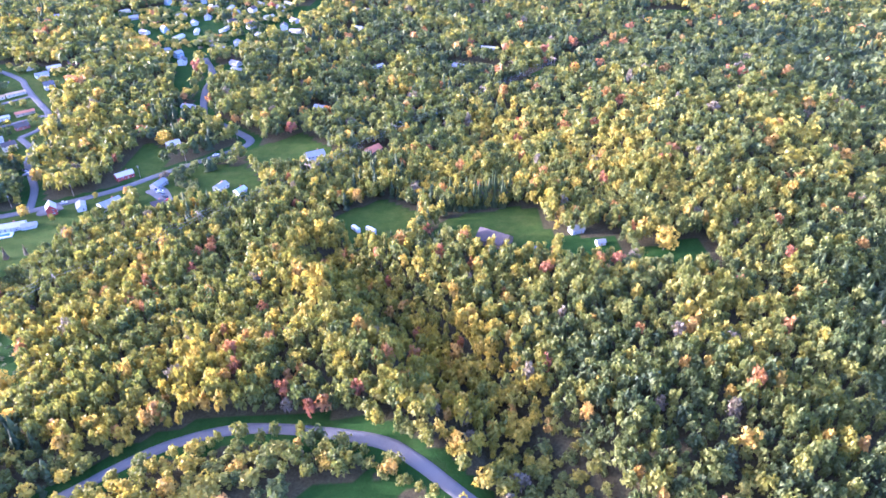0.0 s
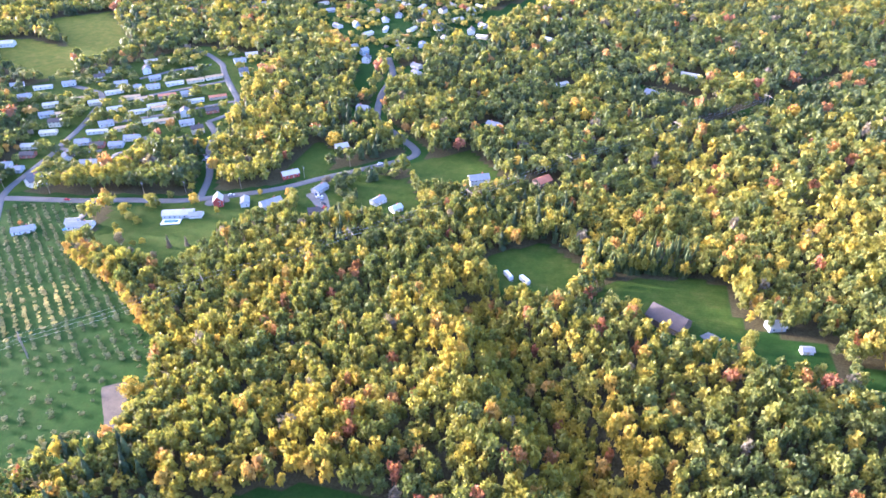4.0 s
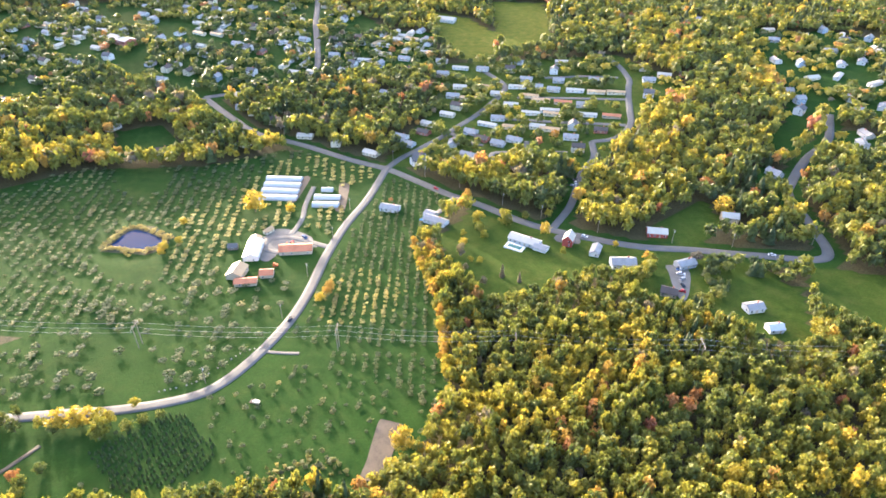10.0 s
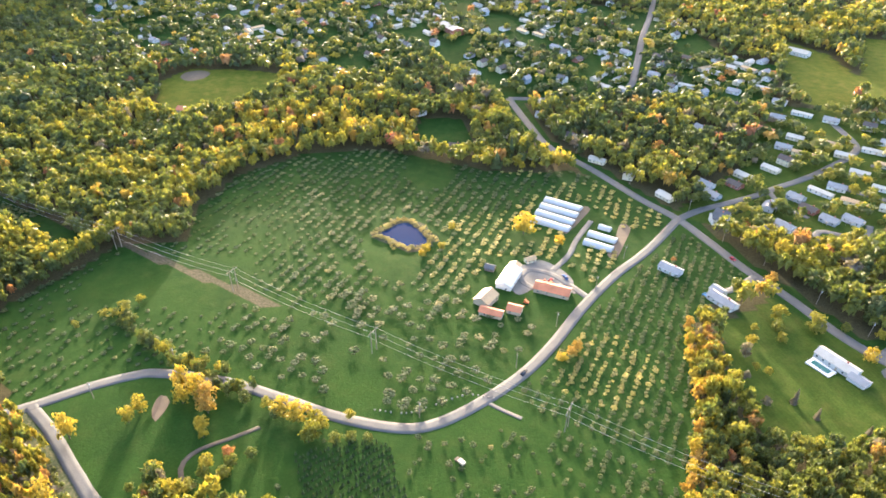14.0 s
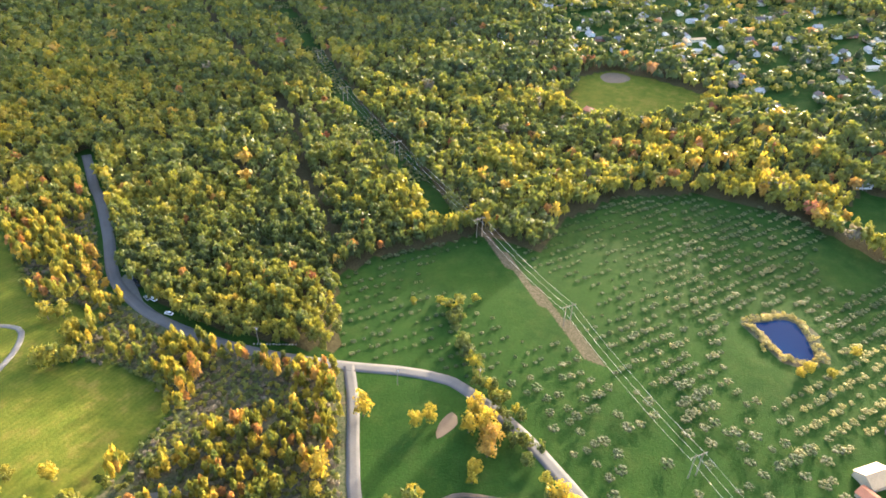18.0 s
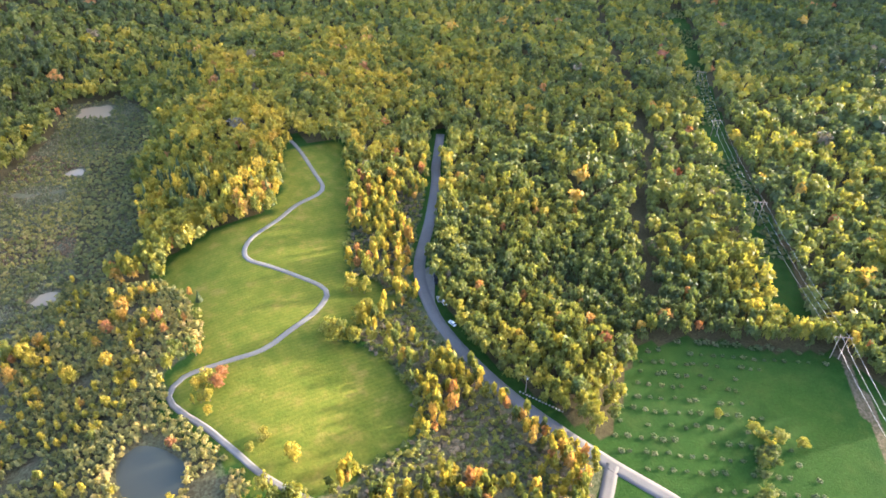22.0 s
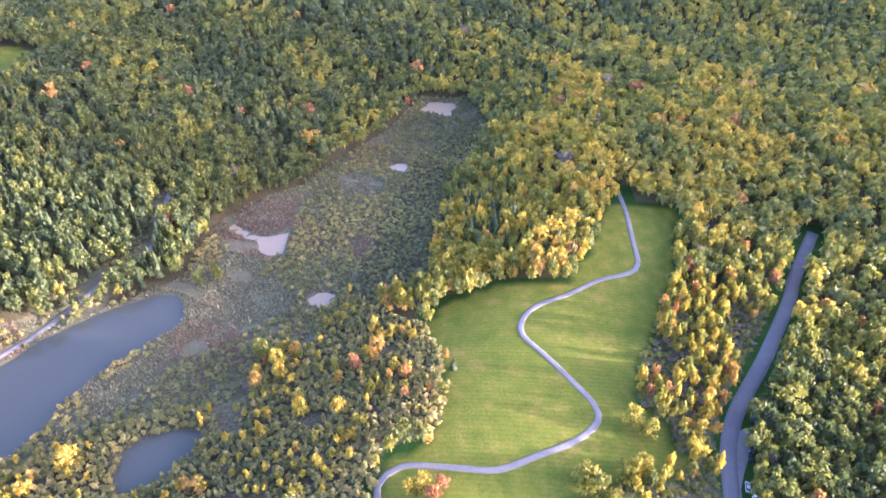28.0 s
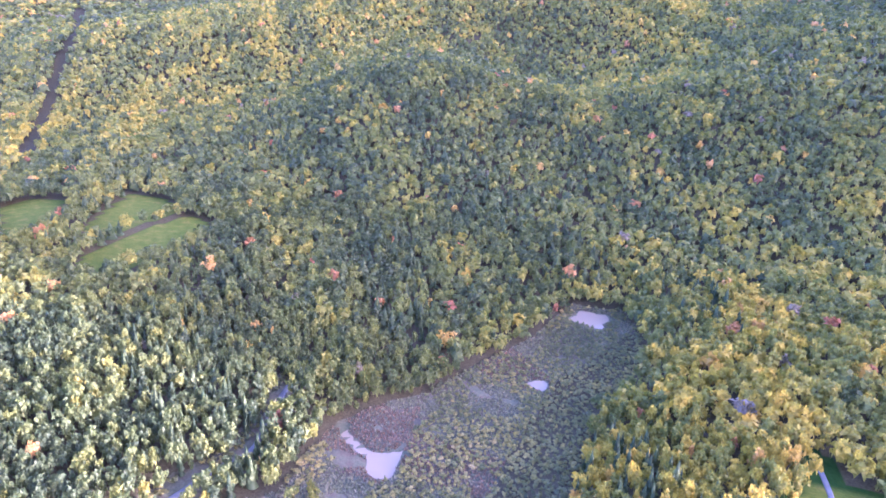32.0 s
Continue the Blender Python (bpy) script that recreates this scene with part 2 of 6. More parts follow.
def curve_through(points, gap=4.0, closed=False):
    """A smooth line through the points, sampled every few metres."""
    p = [np.array(q, float) for q in points]
    p = [p[-1], *p, p[0], p[1]] if closed else [2 * p[0] - p[1], *p, 2 * p[-1] - p[-2]]
    out = []
    for a, b, c, d in zip(p, p[1:], p[2:], p[3:]):
        n = max(1, int(np.linalg.norm(c - b) / gap))
        for k in range(n):
            s = k / n
            out.append(0.5 * (2 * b + (c - a) * s + (2 * a - 5 * b + 4 * c - d) * s * s + (3 * b - a - 3 * c + d) * s**3))
    if not closed:
        out.append(p[-2])
    return [(float(q[0]), float(q[1])) for q in out]


WATERS = {
    "lake": [(7.4, -155.8), (-10.3, -176.3), (-20.4, -194.7), (-41.9, -216.6), (-64.4, -228.5), (-73.6, -222.7), (-78.9, -207.8), (-73.6, -199.2), (-58.7, -179), (-49.2, -157.6), (-45.5, -138.9), (-32.6, -119.1), (-2.7, -117.9)],
    "dark_pond": [(-91, -112.2), (-87.7, -130.1), (-94.1, -137.2), (-108.5, -140.9), (-114.2, -135.9), (-110.3, -125.4), (-102, -114.4)],
    "trail_pond": [(-161.7, -75.8), (-162.7, -88.1), (-170.6, -92), (-179.4, -84.3), (-184.1, -71.9), (-177.2, -61.4), (-166.5, -62.2)],
    "orchard_pond": [(-473.8, 163.2), (-478.8, 169.9), (-485.3, 177.3), (-486.8, 182.8), (-482.2, 187.3), (-471.9, 191.8), (-460.0, 195.0), (-454.6, 190.8), (-454.4, 184.1), (-457.3, 177.3), (-466.3, 170.3)],
    "white_pond": [(-177.4, -504.9), (-182.7, -511.5), (-181.8, -519.7), (-191.3, -521.9), (-199.7, -518.5), (-204.9, -519.8), (-208.1, -507.7), (-202.8, -501), (-206, -492.8), (-197.5, -489.7), (-189, -495.9), (-182.6, -497.3)],
    "marsh_pool": [(-72.0, -309.2), (-72.7, -300.3), (-78.5, -294.3), (-88.7, -287.5), (-94.7, -284.4), (-98.2, -275.2), (-105.8, -271.1), (-111.1, -273.4), (-111.3, -283.2), (-109.2, -301.8), (-107.0, -296.0), (-104.1, -292.5), (-98.5, -291.0), (-91.8, -291.8), (-82.7, -298.3), (-75.7, -304.1)],
    "upper_pool": [(-173.7, -544.2), (-181.3, -548.8), (-190.2, -549.0), (-188.1, -546.5), (-181.5, -542.0)],
    "small_pool": [(-159, -393.4), (-166.5, -400.1), (-172.9, -399.1), (-172.9, -387.1), (-165.4, -389.5)],
    "reed_pool": [(-134.7, -232.7), (-143.5, -235.5), (-150.1, -232.9), (-145.9, -224.7), (-139.4, -223.7)],
}
WATERS = {k: curve_through(v, 3, True) for k, v in WATERS.items()}
LEVELS = {k: float(np.mean(rolling(*np.array(v).T))) - 0.5 for k, v in WATERS.items()}


def land(x, y):
    """Height of the ground, with the hollows of the ponds."""
    x, y = np.asarray(x, float), np.asarray(y, float)
    h = rolling(x, y)
    for k, poly in WATERS.items():
        cx, cy = np.mean(poly, axis=0)
        near = np.hypot(x - cx, y - cy) < 130
        if near.any():
            d = off_line(poly + poly[:1], x[near], y[near]) * np.where(inside(poly, x[near], y[near]), -1, 1)
            s = np.clip((d - 1) / 22, 0, 1)
            s = s * s * (3 - 2 * s)
            low = LEVELS[k] + np.clip(d * 0.25, -1.5, 0.6)
            h[near] = low * (1 - s) + h[near] * s
    return h


def land_at(x, y):
    return float(land(np.array([x]), np.array([y]))[0])


# ---- plan: open ground and roads ----
ORCHARD = [(-329, -9), (-385, -52), (-416, -47), (-451, -19), (-478, -4), (-476, 37), (-525, 37), (-580, 61), (-618, 113), (-620, 174), (-587, 226), (-562, 264), (-554, 302),
           (-553, 329), (-526, 347), (-493, 361), (-460, 376), (-425, 338), (-371, 272), (-317, 217), (-290, 164), (-295, 140), (-305, 125), (-320, 100), (-344, 55), (-342, 25)]
ORCHARD_EAST = [(-448, 372), (-400, 300), (-338, 241), (-299, 188), (-288, 155), (-300, 130), (-262, 100), (-235, 120), (-229, 147), (-215, 165), (-196, 190), (-196, 212),
                (-212, 246), (-240, 272), (-267, 286), (-285, 296), (-325, 317), (-352, 332), (-385, 385), (-430, 388)]
HOUSE_LAWN = [(-345, 342), (-360, 385), (-300, 409), (-262, 428), (-246, 440), (-236, 425), (-238, 402), (-246, 384), (-250, 366), (-250, 338), (-262, 318), (-300, 322)]
PARK_GREEN = [(-327, 2), (-335, 42), (-327, 57), (-304, 68), (-291, 63), (-267, 54), (-262, 42), (-290, 22)]
MEADOW = [(-170, 500), (-124, 536), (-100, 508), (-80, 482), (-107, 462), (-140, 452)]
BARN_FIELD = [(-75, 376), (-41, 398), (-20, 380), (-14, 360), (-20, 338), (-34, 328), (-58, 334), (-72, 352)]
BARN_FIELD_EAST = [(-9, 336), (2, 362), (24, 369), (48, 371), (63, 365), (66, 324), (40, 318), (18, 330)]
YARD = [(68, 326), (102, 324), (104, 292), (66, 296)]
BARN_YARD = [(10, 333), (20, 312), (40, 299), (62, 301), (67, 330), (40, 330)]
ROADSIDE_LAWN = [(-195, 455), (-160, 478), (-145, 450), (-128, 425), (-150, 415), (-180, 430)]
NORTH_LAWN = [(-264, 470), (-262, 530), (-232, 512), (-228, 475), (-250, 450)]
WEST_MEADOW = [(-628, 205), (-680, 225), (-672, 265), (-600, 262), (-600, 235)]
YARD_EAST = [(109, 308), (145, 311), (150, 276), (109, 280)]
GOLF = [(-814, 701), (-757, 717), (-665, 696), (-598, 614), (-638, 604), (-707, 625)]
GOLF_FAR = [(-803, 802), (-745, 855), (-599, 722), (-612, 654), (-680, 700)]
BALL_PARK = [(-723, -26), (-811, -38), (-843, -9), (-834, 44), (-816, 90), (-768, 83), (-724, 43), (-707, 1)]
LAWN_HIGH = [(-297.9, -307.6), (-339.5, -306.7), (-320.8, -245.7), (-305.3, -209), (-288.6, -177.2), (-282.9, -157.2), (-293.5, -139.3), (-295.9, -126.6), (-249, -110.9), (-209.8, -102.7), (-196.5, -107.1),
             (-205.1, -151.1), (-207, -164.1), (-197.2, -188.3), (-202.1, -211.6), (-230.9, -225.6), (-263.8, -226.8), (-282.8, -258.2), (-292.2, -290.4)]
LAWN_LOW = [(-185, -115.1), (-192.7, -123.2), (-250.9, -119.4), (-273.2, -91.9), (-274.7, -68.5), (-270.8, -56.8), (-260.9, -48.7), (-239.1, -44), (-216.7, -41.5), (-205.1, -53.2), (-194.6, -85)]
FAR_MEADOW = [(168, -366), (188, -401), (190, -464), (178, -520), (145, -508), (130, -452), (146, -385)]
FAR_MEADOW_EAST = [(201, -408), (234, -455), (268, -548), (225, -550), (192, -522), (197, -467)]
FAR_CLEARING = [(260, -395), (330, -453), (328, -490), (313, -508), (267, -469), (248, -415)]
SHRUB_BELT = [(-146.5, -203.9), (-171.7, -215.8), (-196.1, -233.2), (-199.9, -294.9), (-206, -366.3), (-239, -445.7), (-226.9, -500.6), (-178.3, -400.9), (-162.8, -307.2), (-158.5, -243.6)]
LOOP_LAWN = [(-66, 138), (-50, 150), (-30, 156), (-16, 148), (-12, 134), (-40, 120)]
MARSH = [(3, -198.1), (-33.9, -211.8), (-65.8, -244.8), (-66.2, -307.1), (-104.8, -353.3), (-155.1, -457.8), (-174.6, -525.1), (-215.4, -528.8), (-229, -497.2), (-178.3, -400.9), (-162.8, -307.2), (-158.5, -243.6),
         (-148.6, -204.6), (-127.5, -184.5), (-117.8, -154.3), (-84.5, -147.2), (-59.7, -126.9), (-44, -116.4), (-7.7, -128.8)]
CUT = [(-485, -37), (-545, -106), (-604, -186), (-694, -287), (-872, -484)]
CUT_NARROW = [(-416, -73), (-468, -133), (-541, -198), (-606, -280), (-686, -402), (-798, -551)]
CUT_EAST = [(503, -642), (620, -781), (738, -933), (860, -1106), (1262, -1547)]
CUT_NORTH = [(69, 612), (115, 662), (193, 759)]
FAR_GREEN = [(262, 886), (309, 905), (341, 863), (316, 822), (282, 838), (251, 857)]
HILL_LAWN = [(-209, 909), (-190, 961), (-155, 1040), (-97, 1110), (-87, 1087), (-137, 985), (-166, 917), (-192, 883)]
BRUSHY_FIELD = [(6, 717), (42, 702), (78, 679), (77, 651), (39, 666), (8, 687)]
BRUSH_EDGE = [(-227, 150), (-230, 170), (-221, 189), (-202, 195), (-192, 191), (-198, 175), (-203, 160)]
LANE_LAWN = [(-295, 703), (-283, 740), (-257, 669), (-258, 627), (-281, 647)]
PLOT = [(-225, 218), (-216, 224), (-194, 200), (-201, 192)]
DIRT = [(-478, -2), (-415, 74), (-395, 96)]
VILLAGE = [(-470, 379), (-532, 476), (-642, 573), (-520, 745), (-400, 720), (-373, 597), (-347, 507), (-398, 474), (-425, 420)]
TOWN = [(-840, 258), (-700, 321), (-710, 414), (-621, 555), (-736, 640), (-778, 600), (-921, 617), (-1000, 554), (-1150, 300), (-1180, -200), (-1014, -163), (-870, -60), (-880, 84), (-773, 134), (-800, 190)]
NORTH_TOWN = [(-447, 898), (-384, 1020), (-210, 975), (-178, 864), (-234, 780), (-294, 720), (-362, 801)]
HEDGE_GREEN = [(-339, 51), (-318, 100), (-300, 128), (-288, 153), (-257, 110), (-262, 85), (-272, 63), (-300, 49)]
SCRUB_WEST = [(-368.6, -229.5), (-343.4, -190.1), (-316, -151.1), (-306.2, -126.6), (-310.3, -74.1), (-317.7, -39.8), (-330, -6), (-300, 15), (-262, 44), (-235, 70), (-215, 30), (-216.7, -41.5), (-260.9, -48.7), (-274.7, -68.5), (-272.2, -91.8), (-259.8, -114.7), (-295.9, -126.6), (-293.5, -139.3), (-282.9, -157.2), (-288.6, -177.2), (-305.3, -209), (-321, -239.4)]
REED_BED = [(-68.6, -145.4), (-78.1, -161.3), (-86.2, -181.9), (-109, -199.7), (-130.4, -226.6), (-114.4, -251.1), (-77.1, -249.9), (-63.5, -233.5), (-82.1, -212), (-78.1, -192.5), (-61, -169.1)]
REED_FLAT = [(-73.6, -300.8), (-78, -315), (-106.4, -339.2), (-110, -315), (-114.1, -285), (-107.7, -265.5), (-90.8, -269.3), (-77, -285.8)]
BUSHES = [(2.8, -120.2), (-57.8, -61.1), (-120.6, -49.5), (-185.6, -32.6), (-203.1, -54.9), (-193.7, -82.2), (-183.2, -103.3), (-186.9, -123.9), (-205.1, -136), (-209.8, -165.7), (-197.2, -197.9), (-169.6, -217.6), (-153.2, -239),
          (-137.8, -202.3), (-117.8, -154.3), (-86.7, -146.9), (-58.1, -132.7), (-30.3, -119.3)]
OPEN = [ORCHARD, ORCHARD_EAST, HOUSE_LAWN, PARK_GREEN, MEADOW, BARN_FIELD, BARN_FIELD_EAST, YARD, YARD_EAST, GOLF, GOLF_FAR, BALL_PARK, LAWN_HIGH, LAWN_LOW, FAR_MEADOW, FAR_MEADOW_EAST, FAR_CLEARING, HEDGE_GREEN, BARN_YARD, ROADSIDE_LAWN, NORTH_LAWN, WEST_MEADOW, LOOP_LAWN, FAR_GREEN, LANE_LAWN, HILL_LAWN, BRUSHY_FIELD]
HAMLET = [(-255, 420), (-235, 468), (-205, 480), (-175, 478), (-150, 462), (-138, 436), (-150, 412), (-190, 395), (-226, 396)]
TOWNS = [VILLAGE, TOWN, NORTH_TOWN, HAMLET]
ROADS = {
    "orchard_road": (6.6, ASPHALT, [(-461, 379), (-425, 338), (-400, 304), (-371, 272), (-338, 241), (-317, 217), (-299, 188), (-291, 166), (-294, 148), (-304, 126), (-318, 104),
                                    (-334, 76), (-344, 46), (-344, 34), (-339, 17), (-328, -8), (-316.7, -39.8), (-310.4, -67.2), (-307.9, -97.3), (-310.5, -122.3), (-321.2, -151.6), (-350.7, -192.6), (-377.9, -233.1), (-390, -254.2), (-419.2, -298.6)]),
    "park_road": (5.6, ASPHALT, [(-329, -6), (-310, 9), (-286, 25), (-265, 41), (-235, 75), (-190, 120), (-144, 154), (-131, 164), (-114, 174), (-90, 180), (-68, 180), (-46, 176), (-24, 168), (-11, 158), (10, 140), (60, 100)]),
    "county_road": (7.5, ASPHALT, [(-712, 320), (-645, 323), (-598, 327), (-553, 347), (-494, 366), (-461, 379), (-427, 385), (-392, 390), (-359, 398), (-327, 403), (-300, 412), (-254, 437), (-226, 463),
                                   (-197, 488), (-167, 519), (-190, 550), (-223, 581), (-233, 604), (-245, 650), (-250, 696), (-274, 748)]),
    "town_street": (8.0, ASPHALT, [(-712, 320), (-699, 385), (-711, 447), (-771, 486), (-865, 536), (-946, 584), (-1050, 640)]),
    "village_street": (6.5, ASPHALT, [(-385, 548), (-376, 570), (-385, 601), (-406, 627), (-426, 650), (-446, 675), (-460, 693), (-495, 718), (-527, 730)]),
    "village_lane": (6.0, ASPHALT, [(-304, 413), (-318, 446), (-336, 474), (-352, 499), (-363, 525), (-385, 548)]),
    "village_row": (6.5, ASPHALT, [(-461, 379), (-470, 400), (-478, 435), (-484, 460), (-490, 476), (-497, 501), (-505, 524), (-513, 542), (-526, 570), (-545, 588), (-600, 600)]),
    "lower_row": (5.5, ASPHALT, [(-486, 518), (-471, 530), (-441, 553), (-413, 577), (-387, 598)]),
    "middle_row": (5.5, ASPHALT, [(-506, 572), (-480, 598), (-455, 621), (-426, 647)]),
    "upper_row": (5.5, ASPHALT, [(-526, 632), (-512, 650), (-497, 668), (-470, 688)]),
    "village_back": (5.0, GRAVEL, [(-415, 456), (-426, 467), (-417, 481), (-412, 492), (-425, 506)]),
    "village_path": (2.2, GRAVEL, [(-403, 501), (-385, 517)]),
    "back_lane": (4.5, ASPHALT, [(-487, 468), (-462, 464), (-444, 472)]),
    "farm_drive": (5.0, GRAVEL, [(-378, 279), (-396, 271), (-408, 264), (-414, 252), (-404, 244), (-392, 252), (-394, 268)]),
    "greenhouse_drive": (4.0, GRAVEL, [(-412, 268), (-428, 284), (-446, 296), (-470, 316)]),
    "field_track": (2.2, GRAVEL, [(-303, 197), (-296, 204), (-290, 211)]),
    "house_drive": (5.0, GRAVEL, [(-385, 392), (-376, 374), (-372, 362)]),
    "footpath": (2.7, GRAVEL, [(-239.5, -18.8), (-221.6, -37.1), (-207.9, -55), (-200.3, -72), (-194.6, -85.9), (-188, -98.8), (-185, -110.1), (-192.7, -118.2), (-209.8, -118), (-225.9, -117.9), (-240.2, -125), (-255.6, -133.4), (-265.3, -143.4),
                               (-265.1, -151.6), (-257.2, -163.7), (-247.7, -177.5), (-240.2, -188.3), (-240.2, -198.1), (-247.7, -209.2), (-265.7, -220.2), (-281, -232.1), (-297.5, -240.2), (-304.4, -249.3), (-306, -267.4), (-308.5, -302.2), (-308.4, -329.5)]),
    "park_track": (2.2, TRACK, [(-301, 95), (-296, 83), (-292, 72), (-286, 66), (-278, 66), (-272, 72)]),
    "marsh_trail": (3.0, GRAVEL, [(13.6, -118.1), (6, -144.7), (2.3, -157), (-3, -173), (-16.9, -199.2), (-31.4, -236.7), (-41.5, -264.8), (-35.5, -295.1), (-32.7, -318.2)]),
}
VILLAGE_HOUSES = [
    (-474, 503, 2), (-454, 516, 7), (-439, 534, 1), (-427, 538, 7), (-432, 498, 0), (-435, 446, 0), (-505, 425, 0), (-488, 421, 5), (-500, 447, 8), (-512, 462, 1), (-518, 490, 1), (-526, 508, 6),
    (-453, 478, 8), (-436, 482, 5), (-471, 480, 5), (-493, 385, 1), (-536, 532, 7), (-549, 565, 7), (-552, 524, 0), (-525, 590, 2), (-534, 612, 0), (-511, 605, 0), (-494, 552, 1), (-482, 582, 7),
    (-466, 552, 2), (-450, 566, 7), (-463, 594, 4), (-476, 626, 2), (-458, 638, 7), (-443, 651, 7), (-529, 650, 3), (-507, 634, 5), (-481, 662, 5), (-426, 588, 2), (-408, 602, 4), (-416, 557, 3),
    (-445, 603, 5), (-402, 539, 0), (-381, 525, 6), (-394, 570, 8), (-493, 612, 0), (-566, 545, 1), (-609, 556, 0), (-590, 598, 0), (-610, 582, 2), (-641, 579, 0), (-588, 530, 4), (-647, 533, 8),
    (-604, 475, 5), (-458, 570, 2), (-478, 520, 0), (-525, 562, 1), (-498, 582, 7), (-438, 724, 1), (-423, 740, 8), (-441, 702, 0), (-705, 445, 2), (-688, 475, 0), (-702, 512, 2),
]
NORTH_HOUSES = [
    (-294, 731, 3), (-232, 725, 0), (-200, 848, 3), (-183, 834, 1), (-227, 819, 5), (-247, 793, 0), (-277, 846, 2), (-314, 900, 0), (-327, 819, 1), (-311, 841, 2), (-444, 942, 1), (-418, 908, 5),
    (-531, 930, 0), (-372, 980, 2), (-325, 877, 0), (-295, 947, 1), (-354, 1109, 0), (-216, 965, 2), (-115, 590, 0), (-248, 605, 5), (-104, 841, 1), (57, 747, 2), (-95, 918, 0), (-344, 985, 9),
    (-260, 930, 6), (-226, 704, 0), (-70, 700, 2), (20, 690, 5),
]
LINES = {k: curve_through(v[2], 5) for k, v in ROADS.items()}


def to_road(x, y):
    """Distance to the edge of the nearest road."""
    best = np.full(np.shape(x), 1e9)
    for k, line in LINES.items():
        best = np.minimum(best, off_line(line[::3] + line[-1:], x, y) - ROADS[k][0] / 2)
    return best


# ---- ground, water, roads ----
def mesh_of(name, verts, faces, mat, smooth=False):
    m = bpy.data.meshes.new(name)
    m.from_pydata(verts, [], faces)
    m.materials.append(mat)
    if smooth:
        m.polygons.foreach_set("use_smooth", [True] * len(m.polygons))
    m.update()
    return m


def grid_axis(lo, hi, step, reach):
    far = [step * 1.22**k for k in range(1, 40)]
    out, a, b = list(np.arange(lo, hi + 1, step)), lo, hi
    for g in far:
        if b - hi < reach:
            a, b = a - g, b + g
            out = [a, *out, b]
    return np.array(out)


def build_ground():
    gx, gy = np.meshgrid(grid_axis(-880, 240, 5, 4200), grid_axis(-540, 800, 5, 4200))
    x, y = gx.ravel(), gy.ravel()
    z = land(x, y)
    nx, ny = gx.shape[1], gx.shape[0]
    k = (np.arange(ny - 1)[:, None] * nx + np.arange(nx - 1)).ravel()
    faces = np.stack([k, k + 1, k + 1 + nx, k + nx], 1)
    m = bpy.data.meshes.new("ground")
    m.vertices.add(len(x))
    m.vertices.foreach_set("co", np.stack([x, y, z], 1).ravel())
    m.loops.add(faces.size)
    m.loops.foreach_set("vertex_index", faces.ravel())
    m.polygons.add(len(faces))
    m.polygons.foreach_set("loop_start", np.arange(len(faces)) * 4)
    m.polygons.foreach_set("use_smooth", np.ones(len(faces), bool))
    zone = np.zeros((len(x), 4))
    for poly in (LAWN_HIGH, LAWN_LOW, GOLF, GOLF_FAR, BALL_PARK):
        zone[inside(poly, x, y), 3] = 1
    for poly in OPEN + TOWNS:
        zone[inside(poly, x, y), 0] = 1
    # Far meadows: sunlight put into the grass as a share of the lawn colour.
    for poly in (FAR_MEADOW, FAR_MEADOW_EAST, FAR_CLEARING):
        zone[inside(poly, x, y), 3] = 0.8
    # Fields and yards: some sun put into the grass through the lawn colour.
    for poly in (BARN_FIELD, BARN_FIELD_EAST, HOUSE_LAWN, MEADOW, ROADSIDE_LAWN, NORTH_LAWN, HAMLET, VILLAGE, FAR_GREEN):
        zone[inside(poly, x, y), 3] = 0.3
    zone[to_road(x, y) < 6, 0] = 1
    for hx, hy, _ in NORTH_HOUSES:
        zone[np.hypot(x - hx, y - hy + 7) < 17, 0] = 1
    zone[(off_line(CUT, x, y) < 13) | (off_line(CUT_NORTH, x, y) < 10), 0] = 0.6
    by_trail = off_line(LINES["marsh_trail"], x, y) < 11
    zone[by_trail, 0], zone[by_trail, 1] = 0, 0.9
    zone[inside(MARSH, x, y), 1] = 1
    zone[inside(BUSHES, x, y), 1] = 0.5
    zone[inside(SCRUB_WEST, x, y), 1] = 0.55
    ring = off_line(WATERS["orchard_pond"], x, y)
    zone[ring < 6, 1] = 1
    for poly in (LAWN_HIGH, LAWN_LOW):
        zone[off_line(poly + poly[:1], x, y) < 7, 0] = 1
    zone[off_line(DIRT, x, y) < 4.5, 2] = 0.56
    m.attributes.new("zone", "FLOAT_COLOR", "POINT").data.foreach_set("color", zone.ravel())
    m.materials.append(GROUND)
    m.update(calc_edges=True)
    tagged(new("ground", m), "green meadows, brown forest floor and marsh", "ground", kind="structure")


build_ground()

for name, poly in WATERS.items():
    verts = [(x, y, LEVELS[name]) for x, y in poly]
    ob = new(name, mesh_of(name, verts, [list(range(len(verts)))], SILTY_SKY_TINT if name in ("white_pond", "marsh_pool", "small_pool", "reed_pool", "upper_pool") else MURKY_SKY_TINT if name != "orchard_pond" else WATER))
    tagged(ob, "still pond water with the sky's reflection partly painted into its colour", "pond", kind="structure")

